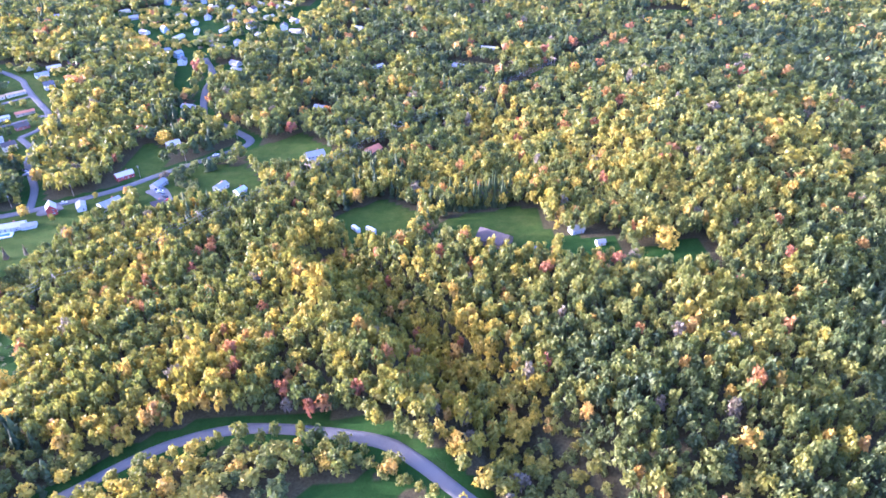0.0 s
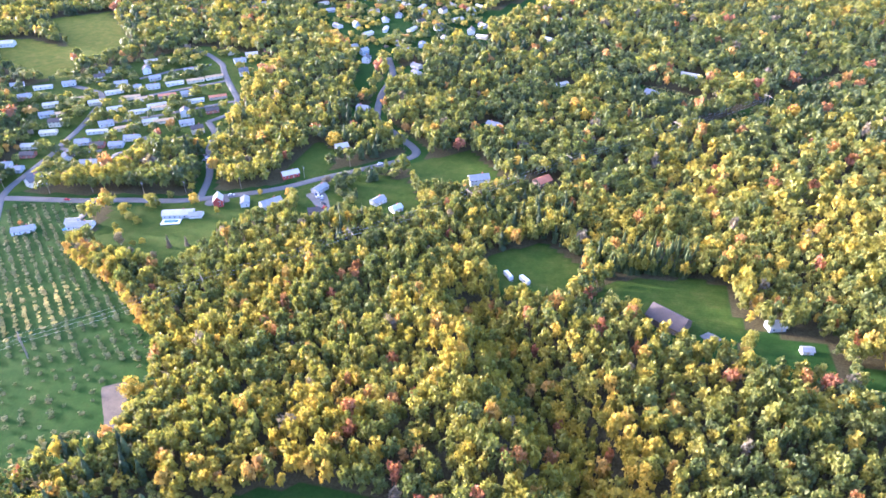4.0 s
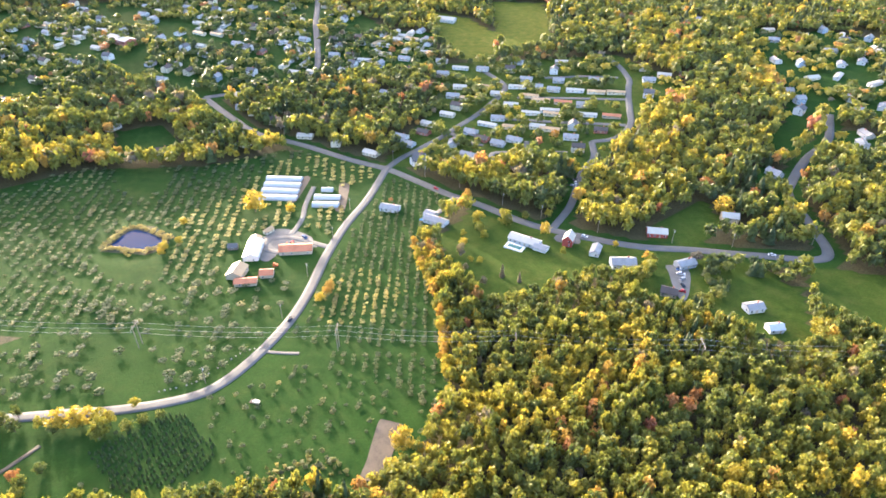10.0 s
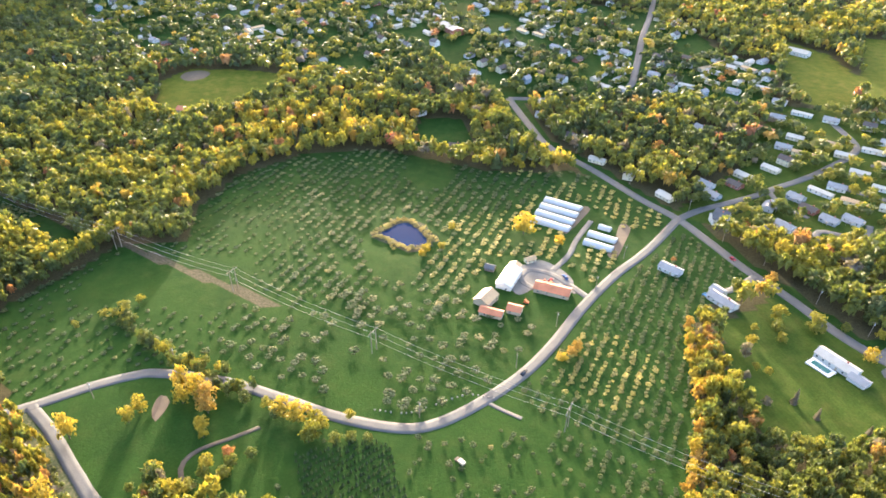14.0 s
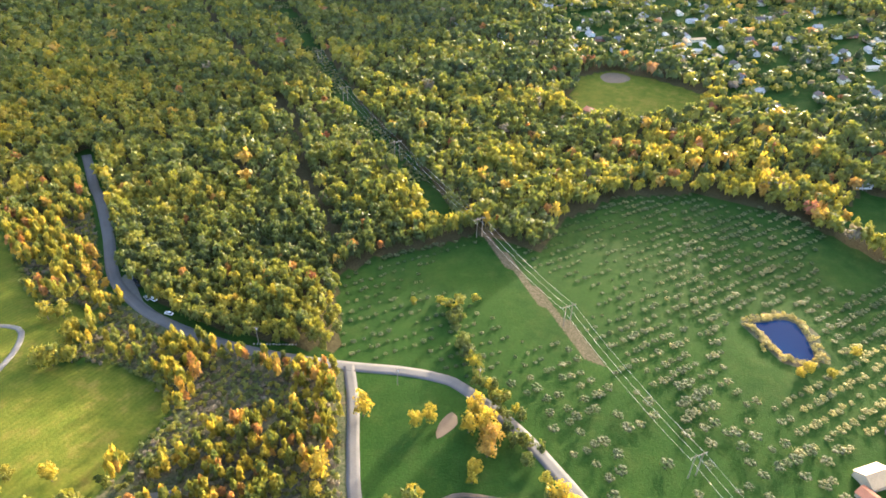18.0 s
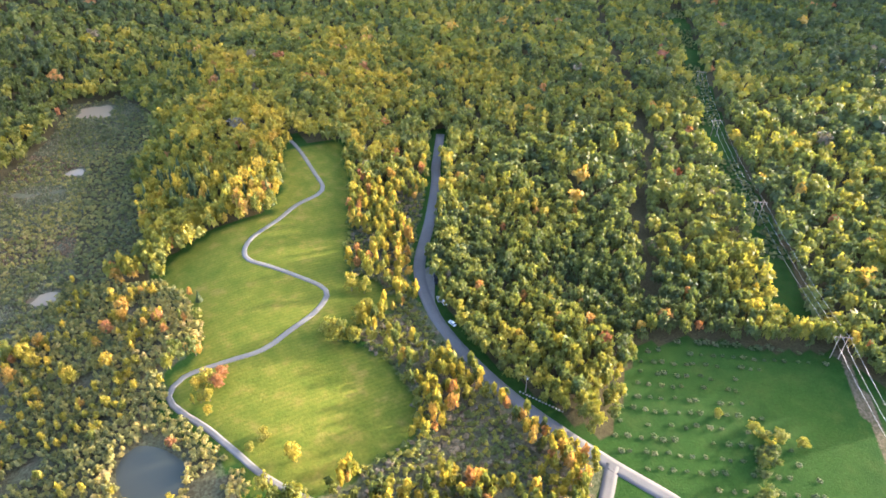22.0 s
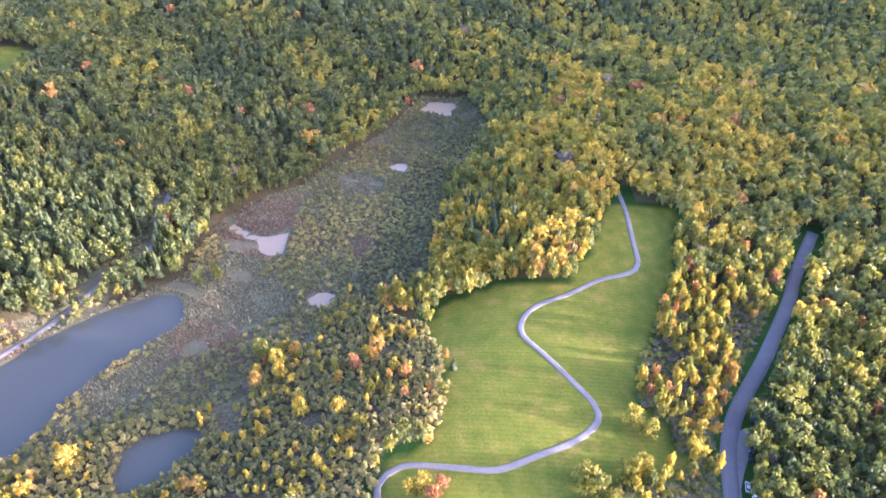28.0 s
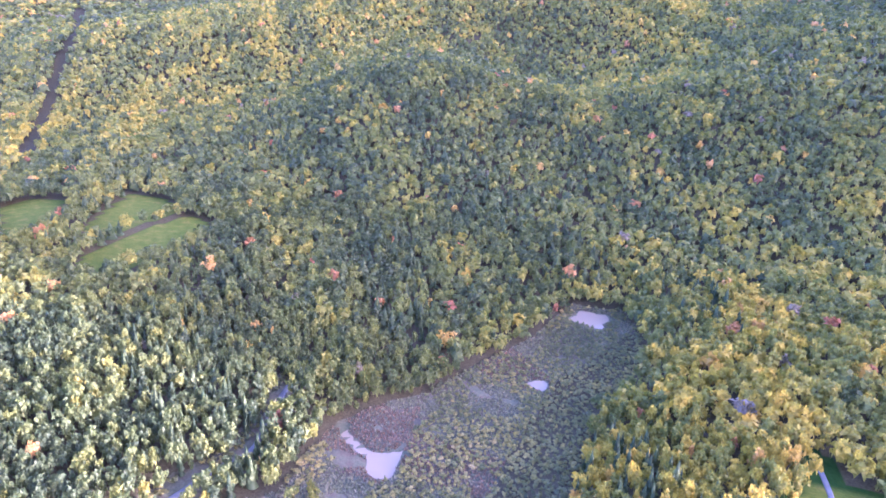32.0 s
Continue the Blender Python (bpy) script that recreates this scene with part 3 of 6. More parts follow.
for name, (width, mat, _) in ROADS.items():
    pts = np.array(curve_through(ROADS[name][2], 4))
    way = np.gradient(pts, axis=0)
    way /= np.linalg.norm(way, axis=1)[:, None] + 1e-9
    side = np.stack([-way[:, 1], way[:, 0]], 1)
    verts, faces = [], []
    for k in (-0.5, -0.47, -0.16, 0.16, 0.47, 0.5):
        q = pts + side * width * k
        lift = -0.25 if abs(k) == 0.5 else 0.22
        verts += [(a, b, c + lift) for a, b, c in zip(q[:, 0], q[:, 1], land(q[:, 0], q[:, 1]))]
    n = len(pts)
    for s in range(5):
        faces += [(s * n + i, s * n + i + 1, (s + 1) * n + i + 1, (s + 1) * n + i) for i in range(n - 1)]
    ob = new(name, mesh_of(name, verts, [f[::-1] for f in faces], mat, True))
    tagged(ob, "worn grey asphalt road" if mat is ASPHALT else "bare brown earth track" if mat is TRACK else "pale gravel track", "road" if mat is ASPHALT else "path", kind="structure")


# ---- trees ----
rng = np.random.default_rng(7)


def ico(level):
    bm = bmesh.new()
    bmesh.ops.create_icosphere(bm, subdivisions=level, radius=1)
    v = np.array([q.co for q in bm.verts])
    f = np.array([[q.index for q in face.verts] for face in bm.faces])
    bm.free()
    return v, f


BALL = ico(1)
ICO1 = (BALL[0], np.array([f for f in BALL[1] if BALL[0][f].mean(0)[2] > -0.45]))
TOP = (BALL[0], np.array([f for f in BALL[1] if BALL[0][f].mean(0)[2] > -0.1]))


def lump(ball, centre, size, rough):
    v, f = ball
    v = v * (1 + rough * rng.uniform(-1, 1, (len(v), 1))) * size + centre
    return v, f


def joined(parts):
    vs, fs, n = [], [], 0
    for v, f in parts:
        vs.append(v), fs.append(f + n)
        n += len(v)
    return np.concatenate(vs), np.concatenate(fs)


def sprays(count, centre, radius, size, low=-0.35):
    """Loose leaf sprays: small triangles that lie on the skin of a bough, each tilted its own way."""
    d = rng.normal(size=(count, 3))
    d[:, 2] = np.abs(d[:, 2]) * 1.1 + low
    d /= np.linalg.norm(d, axis=1)[:, None]
    c = centre + d * radius * rng.uniform(0.6, 1.15, (count, 1))
    face = d + 0.75 * rng.normal(size=(count, 3))
    face /= np.linalg.norm(face, axis=1)[:, None]
    u = np.cross(face, rng.normal(size=(count, 3)))
    u /= np.linalg.norm(u, axis=1)[:, None]
    w = np.cross(face, u)
    s = size * rng.uniform(0.65, 1.3, (count, 1))
    v = np.stack([c - u * s - w * s * 0.6, c + u * s - w * s * 0.6, c + w * s * 1.0], 1).reshape(-1, 3)
    return v, np.arange(count * 3).reshape(-1, 3)


def leafy_crown(lobes, leaves, size, core=0.3, low=0.5, slim=1.0):
    """A crown about 1 wide: uneven boughs round a dark core, some reaching up past the rest, each one covered with leaf sprays."""
    parts = [lump(TOP, (0, 0, low), (core * slim, core * slim, core * 1.1), 0.15)]
    for k in range(lobes):
        up = 1 - 1.65 * (k + rng.uniform(0.0, 1.0)) / lobes
        a = 2.4 * k + rng.uniform(-0.6, 0.6)
        r = rng.uniform(0.16, 0.38) * math.sqrt(max(0.04, 1 - max(up, -0.2) ** 2)) * slim
        s = rng.uniform(0.11, 0.22)
        at = (r * math.cos(a), r * math.sin(a), low + 0.12 + 0.27 * up + rng.uniform(-0.07, 0.1))
        parts.append(sprays(leaves, at, (s, s, s * rng.uniform(0.6, 1.1)), size, -0.1))
    return joined(parts)


def ragged_crown(lobes, leaves, size):
    """An uneven crown of many boughs, each with its own leaf sprays and gaps between them."""
    parts = [lump(ICO1, (rng.uniform(-0.05, 0.05), rng.uniform(-0.05, 0.05), 0.5), (0.2, 0.2, 0.28), 0.2)]
    for k in range(lobes):
        a, up = 2.4 * k + rng.uniform(-0.5, 0.5), rng.uniform(-0.75, 1.0)
        r = rng.uniform(0.2, 0.42) * math.sqrt(max(0.05, 1 - up * up * 0.9))
        s = rng.uniform(0.1, 0.2)
        at = (r * math.cos(a), r * math.sin(a), 0.6 + 0.36 * up)
        parts.append(sprays(leaves, at, (s, s, s * 0.85), size, -0.3))
    return joined(parts)


def rim_crown():
    return joined([lump(TOP, (0, 0, 0.5), (0.46, 0.46, 0.42), 0.3), sprays(7, (0, 0, 0.55), (0.46, 0.46, 0.45), 0.26, -0.1)])


def conifer_crown(tiers, sides):
    parts = []
    for k in range(tiers):
        z0, z1 = 0.1 + 0.8 * k / tiers, 0.1 + 0.8 * (k + 1) / tiers + 0.16
        r = 0.42 * (1 - k / (tiers + 0.3)) + 0.04
        a = np.linspace(0, 2 * np.pi, sides, endpoint=False) + rng.uniform(0, 3)
        ring = np.stack([np.cos(a) * r * rng.uniform(0.6, 1.25, sides), np.sin(a) * r * rng.uniform(0.6, 1.25, sides), z0 + rng.uniform(-0.05, 0.05, sides)], 1)
        v = np.concatenate([ring, [(0, 0, z1)]])
        parts.append((v, np.array([(i, (i + 1) % sides, sides) for i in range(sides)])))
    return joined(parts)


def pine_crown():
    """A tall evergreen: drooping tiers of needle sprays that narrow to the tip."""
    parts = [conifer_crown(4, 7)]
    for k in range(8):
        r = 0.44 * (1 - k / 8.6) * rng.uniform(0.8, 1.15)
        parts.append(sprays(24 - 2 * k, (rng.uniform(-0.03, 0.03), rng.uniform(-0.03, 0.03), 0.12 + 0.1 * k), (r, r, 0.07), 0.075, -0.4))
    return joined(parts)


def planted(name, templates, spots, mat, label, category, kind="stuff"):
    """One mesh of many plants. spots: rows of x, y, z, width, height, turn, tint."""
    spots = np.asarray(spots, float)
    pick = rng.integers(0, len(templates), len(spots))
    vs, fs, ts, n = [], [], [], 0
    for k, (tv, tf) in enumerate(templates):
        some = spots[pick == k]
        if not len(some):
            continue
        c, s = np.cos(some[:, 5])[:, None], np.sin(some[:, 5])[:, None]
        v = np.stack([(tv[:, 0] * c - tv[:, 1] * s) * some[:, 3:4] + some[:, 0:1], (tv[:, 0] * s + tv[:, 1] * c) * some[:, 3:4] + some[:, 1:2],
                      tv[:, 2] * some[:, 4:5] + some[:, 2:3]], -1)
        f = tf[None] + (np.arange(len(some)) * len(tv))[:, None, None] + n
        vs.append(v.reshape(-1, 3)), fs.append(f.reshape(-1, 3)), ts.append(np.repeat(some[:, 6], len(tf)))
        n += v.shape[0] * v.shape[1]
    v, f, t = np.concatenate(vs), np.concatenate(fs), np.concatenate(ts)
    m = bpy.data.meshes.new(name)
    m.vertices.add(len(v))
    m.vertices.foreach_set("co", v.ravel())
    m.loops.add(f.size)
    m.loops.foreach_set("vertex_index", f.ravel())
    m.polygons.add(len(f))
    m.polygons.foreach_set("loop_start", np.arange(len(f)) * 3)
    m.polygons.foreach_set("use_smooth", np.ones(len(f), bool))
    m.attributes.new("tint", "FLOAT", "FACE").data.foreach_set("value", t)
    m.materials.append(mat)
    m.update(calc_edges=True)
    return tagged(new(name, m), label, category, kind=kind)


def scatter(x0, x1, y0, y1, gap):
    gx, gy = np.meshgrid(np.arange(x0, x1, gap), np.arange(y0, y1, gap))
    gx[::2] += gap / 2
    return (gx + rng.uniform(-0.42, 0.42, gx.shape) * gap).ravel(), (gy + rng.uniform(-0.42, 0.42, gx.shape) * gap).ravel()


def waves(x, y, size, seed):
    """Slow random waves over the land, about 0 to 1."""
    r = np.random.default_rng(seed)
    h = 0
    for k in range(5):
        a, p = r.uniform(0, 6.3), r.uniform(0, 6.3)
        h = h + np.sin((x * math.cos(a) + y * math.sin(a)) / size * r.uniform(0.6, 1.9) + p)
    return np.clip(0.5 + h / 5.5, 0, 1)


HOMES = [(-253, 461), (-283, 406), (-264, 411), (-243, 412), (-302, 384), (-206, 408), (-167, 432), (-150, 423), (-218, 442), (-103, 478), (-56, 487), (-232, 515), (-206, 428), (-212, 434), (-452, 405), (-399, 341), (-362, 355)]


def wooded(x, y):
    """Whether forest stands there."""
    ok = np.ones(len(x), bool)
    for poly in OPEN:
        ok &= ~inside(poly, x, y)
    for poly in TOWNS:
        ok &= ~inside(poly, x, y) | (rng.uniform(size=len(x)) < (0.85 if poly is HAMLET else 0.55) * (waves(x, y, 22, 77) > 0.3) + 0.08)
    for hx, hy, _ in VILLAGE_HOUSES:
        ok &= np.hypot(x - hx, y - hy) > 10.5
    for hx, hy in [q[:2] for q in NORTH_HOUSES] + HOMES:
        ok &= np.hypot(x - hx, y - hy + 7) > 15.5
    ok &= ~inside(MARSH, x, y) & ~inside(BUSHES, x, y) & ~inside(SCRUB_WEST, x, y) & ~inside(SHRUB_BELT, x, y)
    for k, poly in WATERS.items():
        ok &= ~inside(poly, x, y) & (off_line(poly + poly[:1], x, y) > 3)
    ok &= ~((x < -320) & (x > -352) & (y > -20) & (y < 62))
    ok &= (to_road(x, y) > 2.2) & (off_line(LINES["county_road"][::3], x, y) > np.where(y > 525, 7, 13))
    ok &= (off_line(CUT, x, y) > 10.5) & (off_line(CUT_NARROW, x, y) > 3.6) & (off_line(CUT_NORTH, x, y) > 9) & (off_line(CUT_EAST, x, y) > 10)
    return ok


def tree_rows(x, y, wide, tall):
    """Rows for planted(), with the tint of the stand."""
    n = len(x)
    w = rng.uniform(0.55, 1.3, n) * wide
    h = (0.45 + 0.5 * w / wide) * rng.uniform(0.85, 1.15, n) * tall * (0.82 + 0.36 * waves(x, y, 16, 21))
    for poly in TOWNS:
        h = np.where(inside(poly, x, y), h * 0.66, h)
    h = np.where((np.abs(x + 60) < 120) & (y < 172) & (y > 60), h * 0.62, h)
    stand = 0.05 + waves(x, y, 28, 3) * 0.27 + waves(x, y, 130, 5) * 0.25
    for cx, cy, wide_patch, more in PATCHES:
        stand = stand + more * np.exp(-((x - cx) ** 2 + (y - cy) ** 2) / (2 * wide_patch**2))
    # Woods east of the marsh get a darker tint, standing in for shade.
    tint = np.clip(stand + rng.normal(0.0, 0.125, n) + 0.05 * ((y < -150) & (x < -120)) - 0.03 * ((y < -120) & (x > -90)) - 0.09 * ((x < -330) & (y < 60)) + 0.03 * ((x < -330) & (y > 60)), 0, 0.92)
    odd = rng.uniform(size=n)
    tint = np.where(odd < np.where(y < -80, 0.012, 0.04), rng.uniform(0.77, 0.95, n), tint)
    tint = np.where(odd > np.where(y < -80, 0.997, 0.989), 1.0, tint)
    return np.stack([x, y, land(x, y) - 0.3, w, h, rng.uniform(0, 6.3, n), tint], 1)


HUB = (-60.0, 40.0)
PATCHES = [(150, 470, 110, 0.13), (-70, 205, 80, 0.08), (60, 250, 60, 0.03), (-248.3, -271.2, 45, 0.16), (-426.5, -422.2, 130, 0.12), (-640, -330, 150, 0.06), (-300, 560, 120, 0.08), (-620, 220, 60, 0.1), (-700, 60, 120, 0.06), (-120, -620, 260, -0.06), (320, 720, 170, -0.16), (250, 560, 90, -0.06)]


def build_forest():
    near_t = [leafy_crown(12, 12, 0.09, 0.28, slim=rng.uniform(0.75, 1.1)) for _ in range(14)]
    mid_t = [leafy_crown(9, 8, 0.12, 0.32, slim=rng.uniform(0.85, 1.1)) for _ in range(10)]
    far_t = [leafy_crown(5, 5, 0.18, 0.37) for _ in range(8)]
    rim_t = [rim_crown() for _ in range(6)]
    spruce_t = [joined([conifer_crown(4, 7), sprays(22, (0, 0, 0.4), (0.36, 0.36, 0.3), 0.13, -0.2)]) for _ in range(5)]
    label = "dense autumn woods in green, yellow, orange and russet"

    def band(name, gap, lo, hi, box, wide, tall, templates, pines=0.1, turn=(-60, 244)):
        x, y = scatter(*box, gap)
        dx, dy = x - HUB[0], y - HUB[1]
        d, yaw = np.hypot(dx, dy), np.degrees(np.arctan2(-dx, dy)) % 360
        some = (d >= lo) & (d < hi) & ((d < 270) | ((yaw - turn[0]) % 360 < turn[1] - turn[0]))
        x, y = x[some], y[some]
        some = wooded(x, y)
        x, y = x[some], y[some]
        pine = (waves(x, y, 38, 11) > 0.72) & ((x > -300) | (y > 60)) & (rng.uniform(size=len(x)) < 2.4 * pines)
        planted(name, templates, tree_rows(x[~pine], y[~pine], wide, tall), LEAVES, label, "forest")
        if pine.any():
            rows = tree_rows(x[pine], y[pine], wide * 0.8, tall * 1.25)
            rows[:, 6] = rng.uniform(0, 1, len(rows))
            planted(name + "_pines", spruce_t, rows, NEEDLES, "stands of dark green spruce and pine", "forest")
        return len(x)

    print("trees", [
        band("near_woods", 4.9, 115, 430, (-500, 380, -400, 480), 6.9, 12.4, near_t),
        band("inner_woods", 7.5, 0, 115, (-180, 60, -80, 160), 10, 12, mid_t),
        band("middle_woods", 7.6, 430, 680, (-750, 630, -650, 730), 10.6, 13.6, mid_t),
        band("far_woods", 9.2, 680, 1150, (-1220, 950, -1120, 1200), 12.2, 13.0, far_t),
        band("outer_woods", 13.0, 1150, 1650, (-1800, 900, -500, 1750), 14, 13, rim_t, 0.0, (-40, 125)),
        band("rim_woods", 11.0, 1150, 1800, (-900, 1500, -1800, -300), 13, 15, rim_t, 0.0, (150, 240)),
        band("ridge_woods", 19.0, 1800, 3000, (-1200, 2600, -3000, -600), 21, 16, rim_t, 0.0, (150, 240)),
    ])


build_forest()


def tuft():
    """A clump of reeds: blades that lean outward from one root."""
    a = rng.uniform(0, 6.3, 5)
    out = np.stack([np.cos(a), np.sin(a), np.zeros(5)], 1)
    side = np.stack([-np.sin(a), np.cos(a), np.zeros(5)], 1) * 0.3
    root, tip = out * 0.12, out * rng.uniform(0.3, 0.6, (5, 1)) + np.array((0, 0, 1)) * rng.uniform(0.5, 1.0, (5, 1))
    return np.stack([root - side, root + side, tip], 1).reshape(-1, 3), np.arange(15).reshape(-1, 3)


def build_brush():
    bush_t = [leafy_crown(4, 7, 0.19, 0.34) for _ in range(6)]
    slim_t = [leafy_crown(9, 9, 0.13, 0.24, 0.52, rng.uniform(0.6, 0.9)) for _ in range(8)]
    x, y = scatter(-220, 0, -240, -30, 2.5)
    ok = inside(BUSHES, x, y) & (to_road(x, y) > 1.2) & (waves(x, y, 9, 31) > 0.12)
    for k, poly in WATERS.items():
        ok &= ~inside(poly, x, y)
    x, y = x[ok], y[ok]
    n = len(x)
    rows = np.stack([x, y, land(x, y) - 0.3, rng.uniform(2.1, 3.9, n), rng.uniform(2.0, 4.6, n), rng.uniform(0, 6, n), np.clip(0.38 + 0.45 * waves(x, y, 30, 8) + rng.normal(0, 0.15, n), 0, 1)], 1)
    high = (rng.uniform(size=n) < 0.12) & (waves(x, y, 13, 34) > 0.45)
    rows[high, 4] = rng.uniform(4.5, 8, high.sum())
    rows[high, 6] = np.clip(rng.normal(0.57, 0.14, high.sum()), 0.3, 0.9)
    planted("young_trees", slim_t, rows[high], LEAVES, "young yellow and orange trees in the thicket", "trees")
    planted("thicket", bush_t, rows[~high], SCRUB, "dense thicket of olive and yellow bushes", "bushes")
    x, y = scatter(-270, 60, -560, -90, 3.1)
    ok = ((inside(MARSH, x, y) & (waves(x, y, 14, 41) > 0.27) & ~inside(REED_BED, x, y) & ~inside(REED_FLAT, x, y)) | inside(SHRUB_BELT, x, y) | ((off_line(LINES["marsh_trail"], x, y) < 9) & (waves(x, y, 8, 46) > 0.4))) & (to_road(x, y) > 1)
    for k, poly in WATERS.items():
        ok &= off_line(poly + poly[:1], x, y) * np.where(inside(poly, x, y), -1, 1) > 1.5
    x, y = x[ok], y[ok]
    n = len(x)
    rows = np.stack([x, y, land(x, y) - 0.3, rng.uniform(1.5, 4.4, n), rng.uniform(1.0, 3.6, n), rng.uniform(0, 6, n), np.clip(0.18 + 0.42 * waves(x, y, 30, 9) + rng.normal(0, 0.13, n), 0, 1)], 1)
    planted("marsh_shrubs", bush_t, rows, SCRUB, "grey-green alder shrubs in the marsh", "bushes")
    x, y = scatter(-270, 60, -560, -90, 1.5)
    ok = inside(MARSH, x, y) & (to_road(x, y) > 0.8) & (waves(x, y, 7, 45) > 0.16)
    for k, poly in WATERS.items():
        ok &= off_line(poly + poly[:1], x, y) * np.where(inside(poly, x, y), -1, 1) > 0.4
    x, y = x[ok], y[ok]
    n = len(x)
    tuft_t = [tuft() for _ in range(6)]
    rusty = inside(REED_FLAT, x, y) | (waves(x, y, 24, 47) > 0.72)
    rows = np.stack([x, y, land(x, y) - 0.1, rng.uniform(1.3, 2.3, n), rng.uniform(0.9, 1.9, n), rng.uniform(0, 6, n), np.clip(np.where(rusty, 0.85, 0.35) + rng.normal(0, 0.14, n), 0, 1)], 1)
    planted("reeds", tuft_t, rows, REED, "pale olive and rust-brown reeds covering the marsh", "reeds")
    x, y = scatter(-900, 500, -500, 900, 4.0)
    ok = ((off_line(CUT, x, y) < 9) | (off_line(CUT_NORTH, x, y) < 8)) & (waves(x, y, 17, 15) > 0.42) & (to_road(x, y) > 3) & ~inside(ORCHARD, x, y)
    x, y = x[ok], y[ok]
    n = len(x)
    rows = np.stack([x, y, land(x, y) - 0.3, rng.uniform(1.8, 4.2, n), rng.uniform(1.2, 3.2, n), rng.uniform(0, 6, n), np.clip(0.3 + rng.normal(0, 0.15, n), 0, 1)], 1)
    planted("clearing_shrubs", bush_t, rows, SCRUB, "low olive shrubs in the clearing under the power line", "bushes")
    x, y = scatter(-300, 700, 100, 900, 3.0)
    ok = (inside(BRUSH_EDGE, x, y) & (waves(x, y, 6, 19) > 0.3)) | (inside(BRUSHY_FIELD, x, y) & (waves(x, y, 9, 18) > 0.5))
    x, y = x[ok], y[ok]
    n = len(x)
    rows = np.stack([x, y, land(x, y) - 0.3, rng.uniform(1.6, 3.8, n), rng.uniform(1.0, 3.0, n), rng.uniform(0, 6, n), np.clip(0.4 + rng.normal(0, 0.2, n), 0, 1)], 1)
    planted("field_brush", bush_t, rows, SCRUB, "dry olive and tan brush at the edge of the fields", "bushes")
    x, y = scatter(-375, -205, -260, 75, 2.8)
    ok = inside(SCRUB_WEST, x, y) & (to_road(x, y) > 2)
    x, y = x[ok], y[ok]
    n = len(x)
    tall = (rng.uniform(size=n) < np.where(x < -322, 0.6, 0.45)) & (waves(x, y, 11, 51) > 0.3)
    rows = np.stack([x, y, land(x, y) - 0.3, np.where(tall, rng.uniform(3.2, 5.6, n), rng.uniform(2.2, 4.0, n)), np.where(tall, rng.uniform(7, 13.5, n), rng.uniform(1.4, 3.2, n)),
                     rng.uniform(0, 6, n), np.where(tall, np.clip(0.55 + rng.normal(0, 0.2, n), 0.15, 0.9), np.where(rng.uniform(size=n) < 0.2, 1.0, rng.uniform(0.1, 0.5, n)))], 1)
    planted("roadside_brush", bush_t, rows[~tall], LEAVES, "low brown and green brush beside the road", "bushes")
    planted("roadside_scrub", slim_t, rows[tall], LEAVES, "scrubby orange and yellow young trees beside the road", "trees")


build_brush()


# ---- things: shared pieces ----
MESHES = {}


def shared(key, make, *mats):
    """A mesh made once and shared by all pieces that look alike."""
    if key not in MESHES:
        verts, faces, *slots = make()
        m = bpy.data.meshes.new(key)
        m.from_pydata([tuple(map(float, v)) for v in verts], [], [tuple(map(int, f)) for f in faces])
        for mat in mats:
            m.materials.append(mat)
        if slots:
            m.polygons.foreach_set("material_index", slots[0])
        m.update()
        MESHES[key] = m
    return MESHES[key]


def part(name, mesh, parent, at=(0, 0, 0), turn=0.0, label="", size=None):
    ob = new(name, mesh)
    ob.parent = parent
    ob.location, ob.rotation_euler = at, (0, 0, turn)
    if size:
        ob.scale = size
    if label:
        tagged(ob, label)
    return ob


def thing(name, x, y, turn, label, category, group="", sink=0.0):
    ob = new(name)
    ob.location, ob.rotation_euler = (x, y, land_at(x, y) - sink), (0, 0, turn)
    return tagged(ob, label, category, group)


def box(l, w, h, z=0.0, x=0.0, y=0.0):
    a, b = l / 2, w / 2
    v = [(x - a, y - b, z), (x + a, y - b, z), (x + a, y + b, z), (x - a, y + b, z), (x - a, y - b, z + h), (x + a, y - b, z + h), (x + a, y + b, z + h), (x - a, y + b, z + h)]
    return v, [(3, 2, 1, 0), (4, 5, 6, 7), (0, 1, 5, 4), (1, 2, 6, 5), (2, 3, 7, 6), (3, 0, 4, 7)]


def boxes(*some):
    v, f = [], []
    for b in some:
        bv, bf = box(*b)
        f += [tuple(i + len(v) for i in q) for q in bf]
        v += bv
    return v, f


def tube(points, radius, sides=6):
    """A tube along a line of points, with its ends closed."""
    v, f = [], []
    pts = [Vector(p) for p in points]
    for k, p in enumerate(pts):
        d = (pts[min(k + 1, len(pts) - 1)] - pts[max(k - 1, 0)]).normalized()
        u = d.cross(Vector((0.31, 0.17, 0.94))).normalized()
        w = d.cross(u)
        r = radius[k] if isinstance(radius, (list, tuple)) else radius
        v += [tuple(p + (u * math.cos(6.2832 * i / sides) + w * math.sin(6.2832 * i / sides)) * r) for i in range(sides)]
    for k in range(len(pts) - 1):
        f += [(k * sides + i, k * sides + (i + 1) % sides, (k + 1) * sides + (i + 1) % sides, (k + 1) * sides + i) for i in range(sides)]
    return v, f + [tuple(range(sides))[::-1], tuple(range((len(pts) - 1) * sides, len(pts) * sides))]


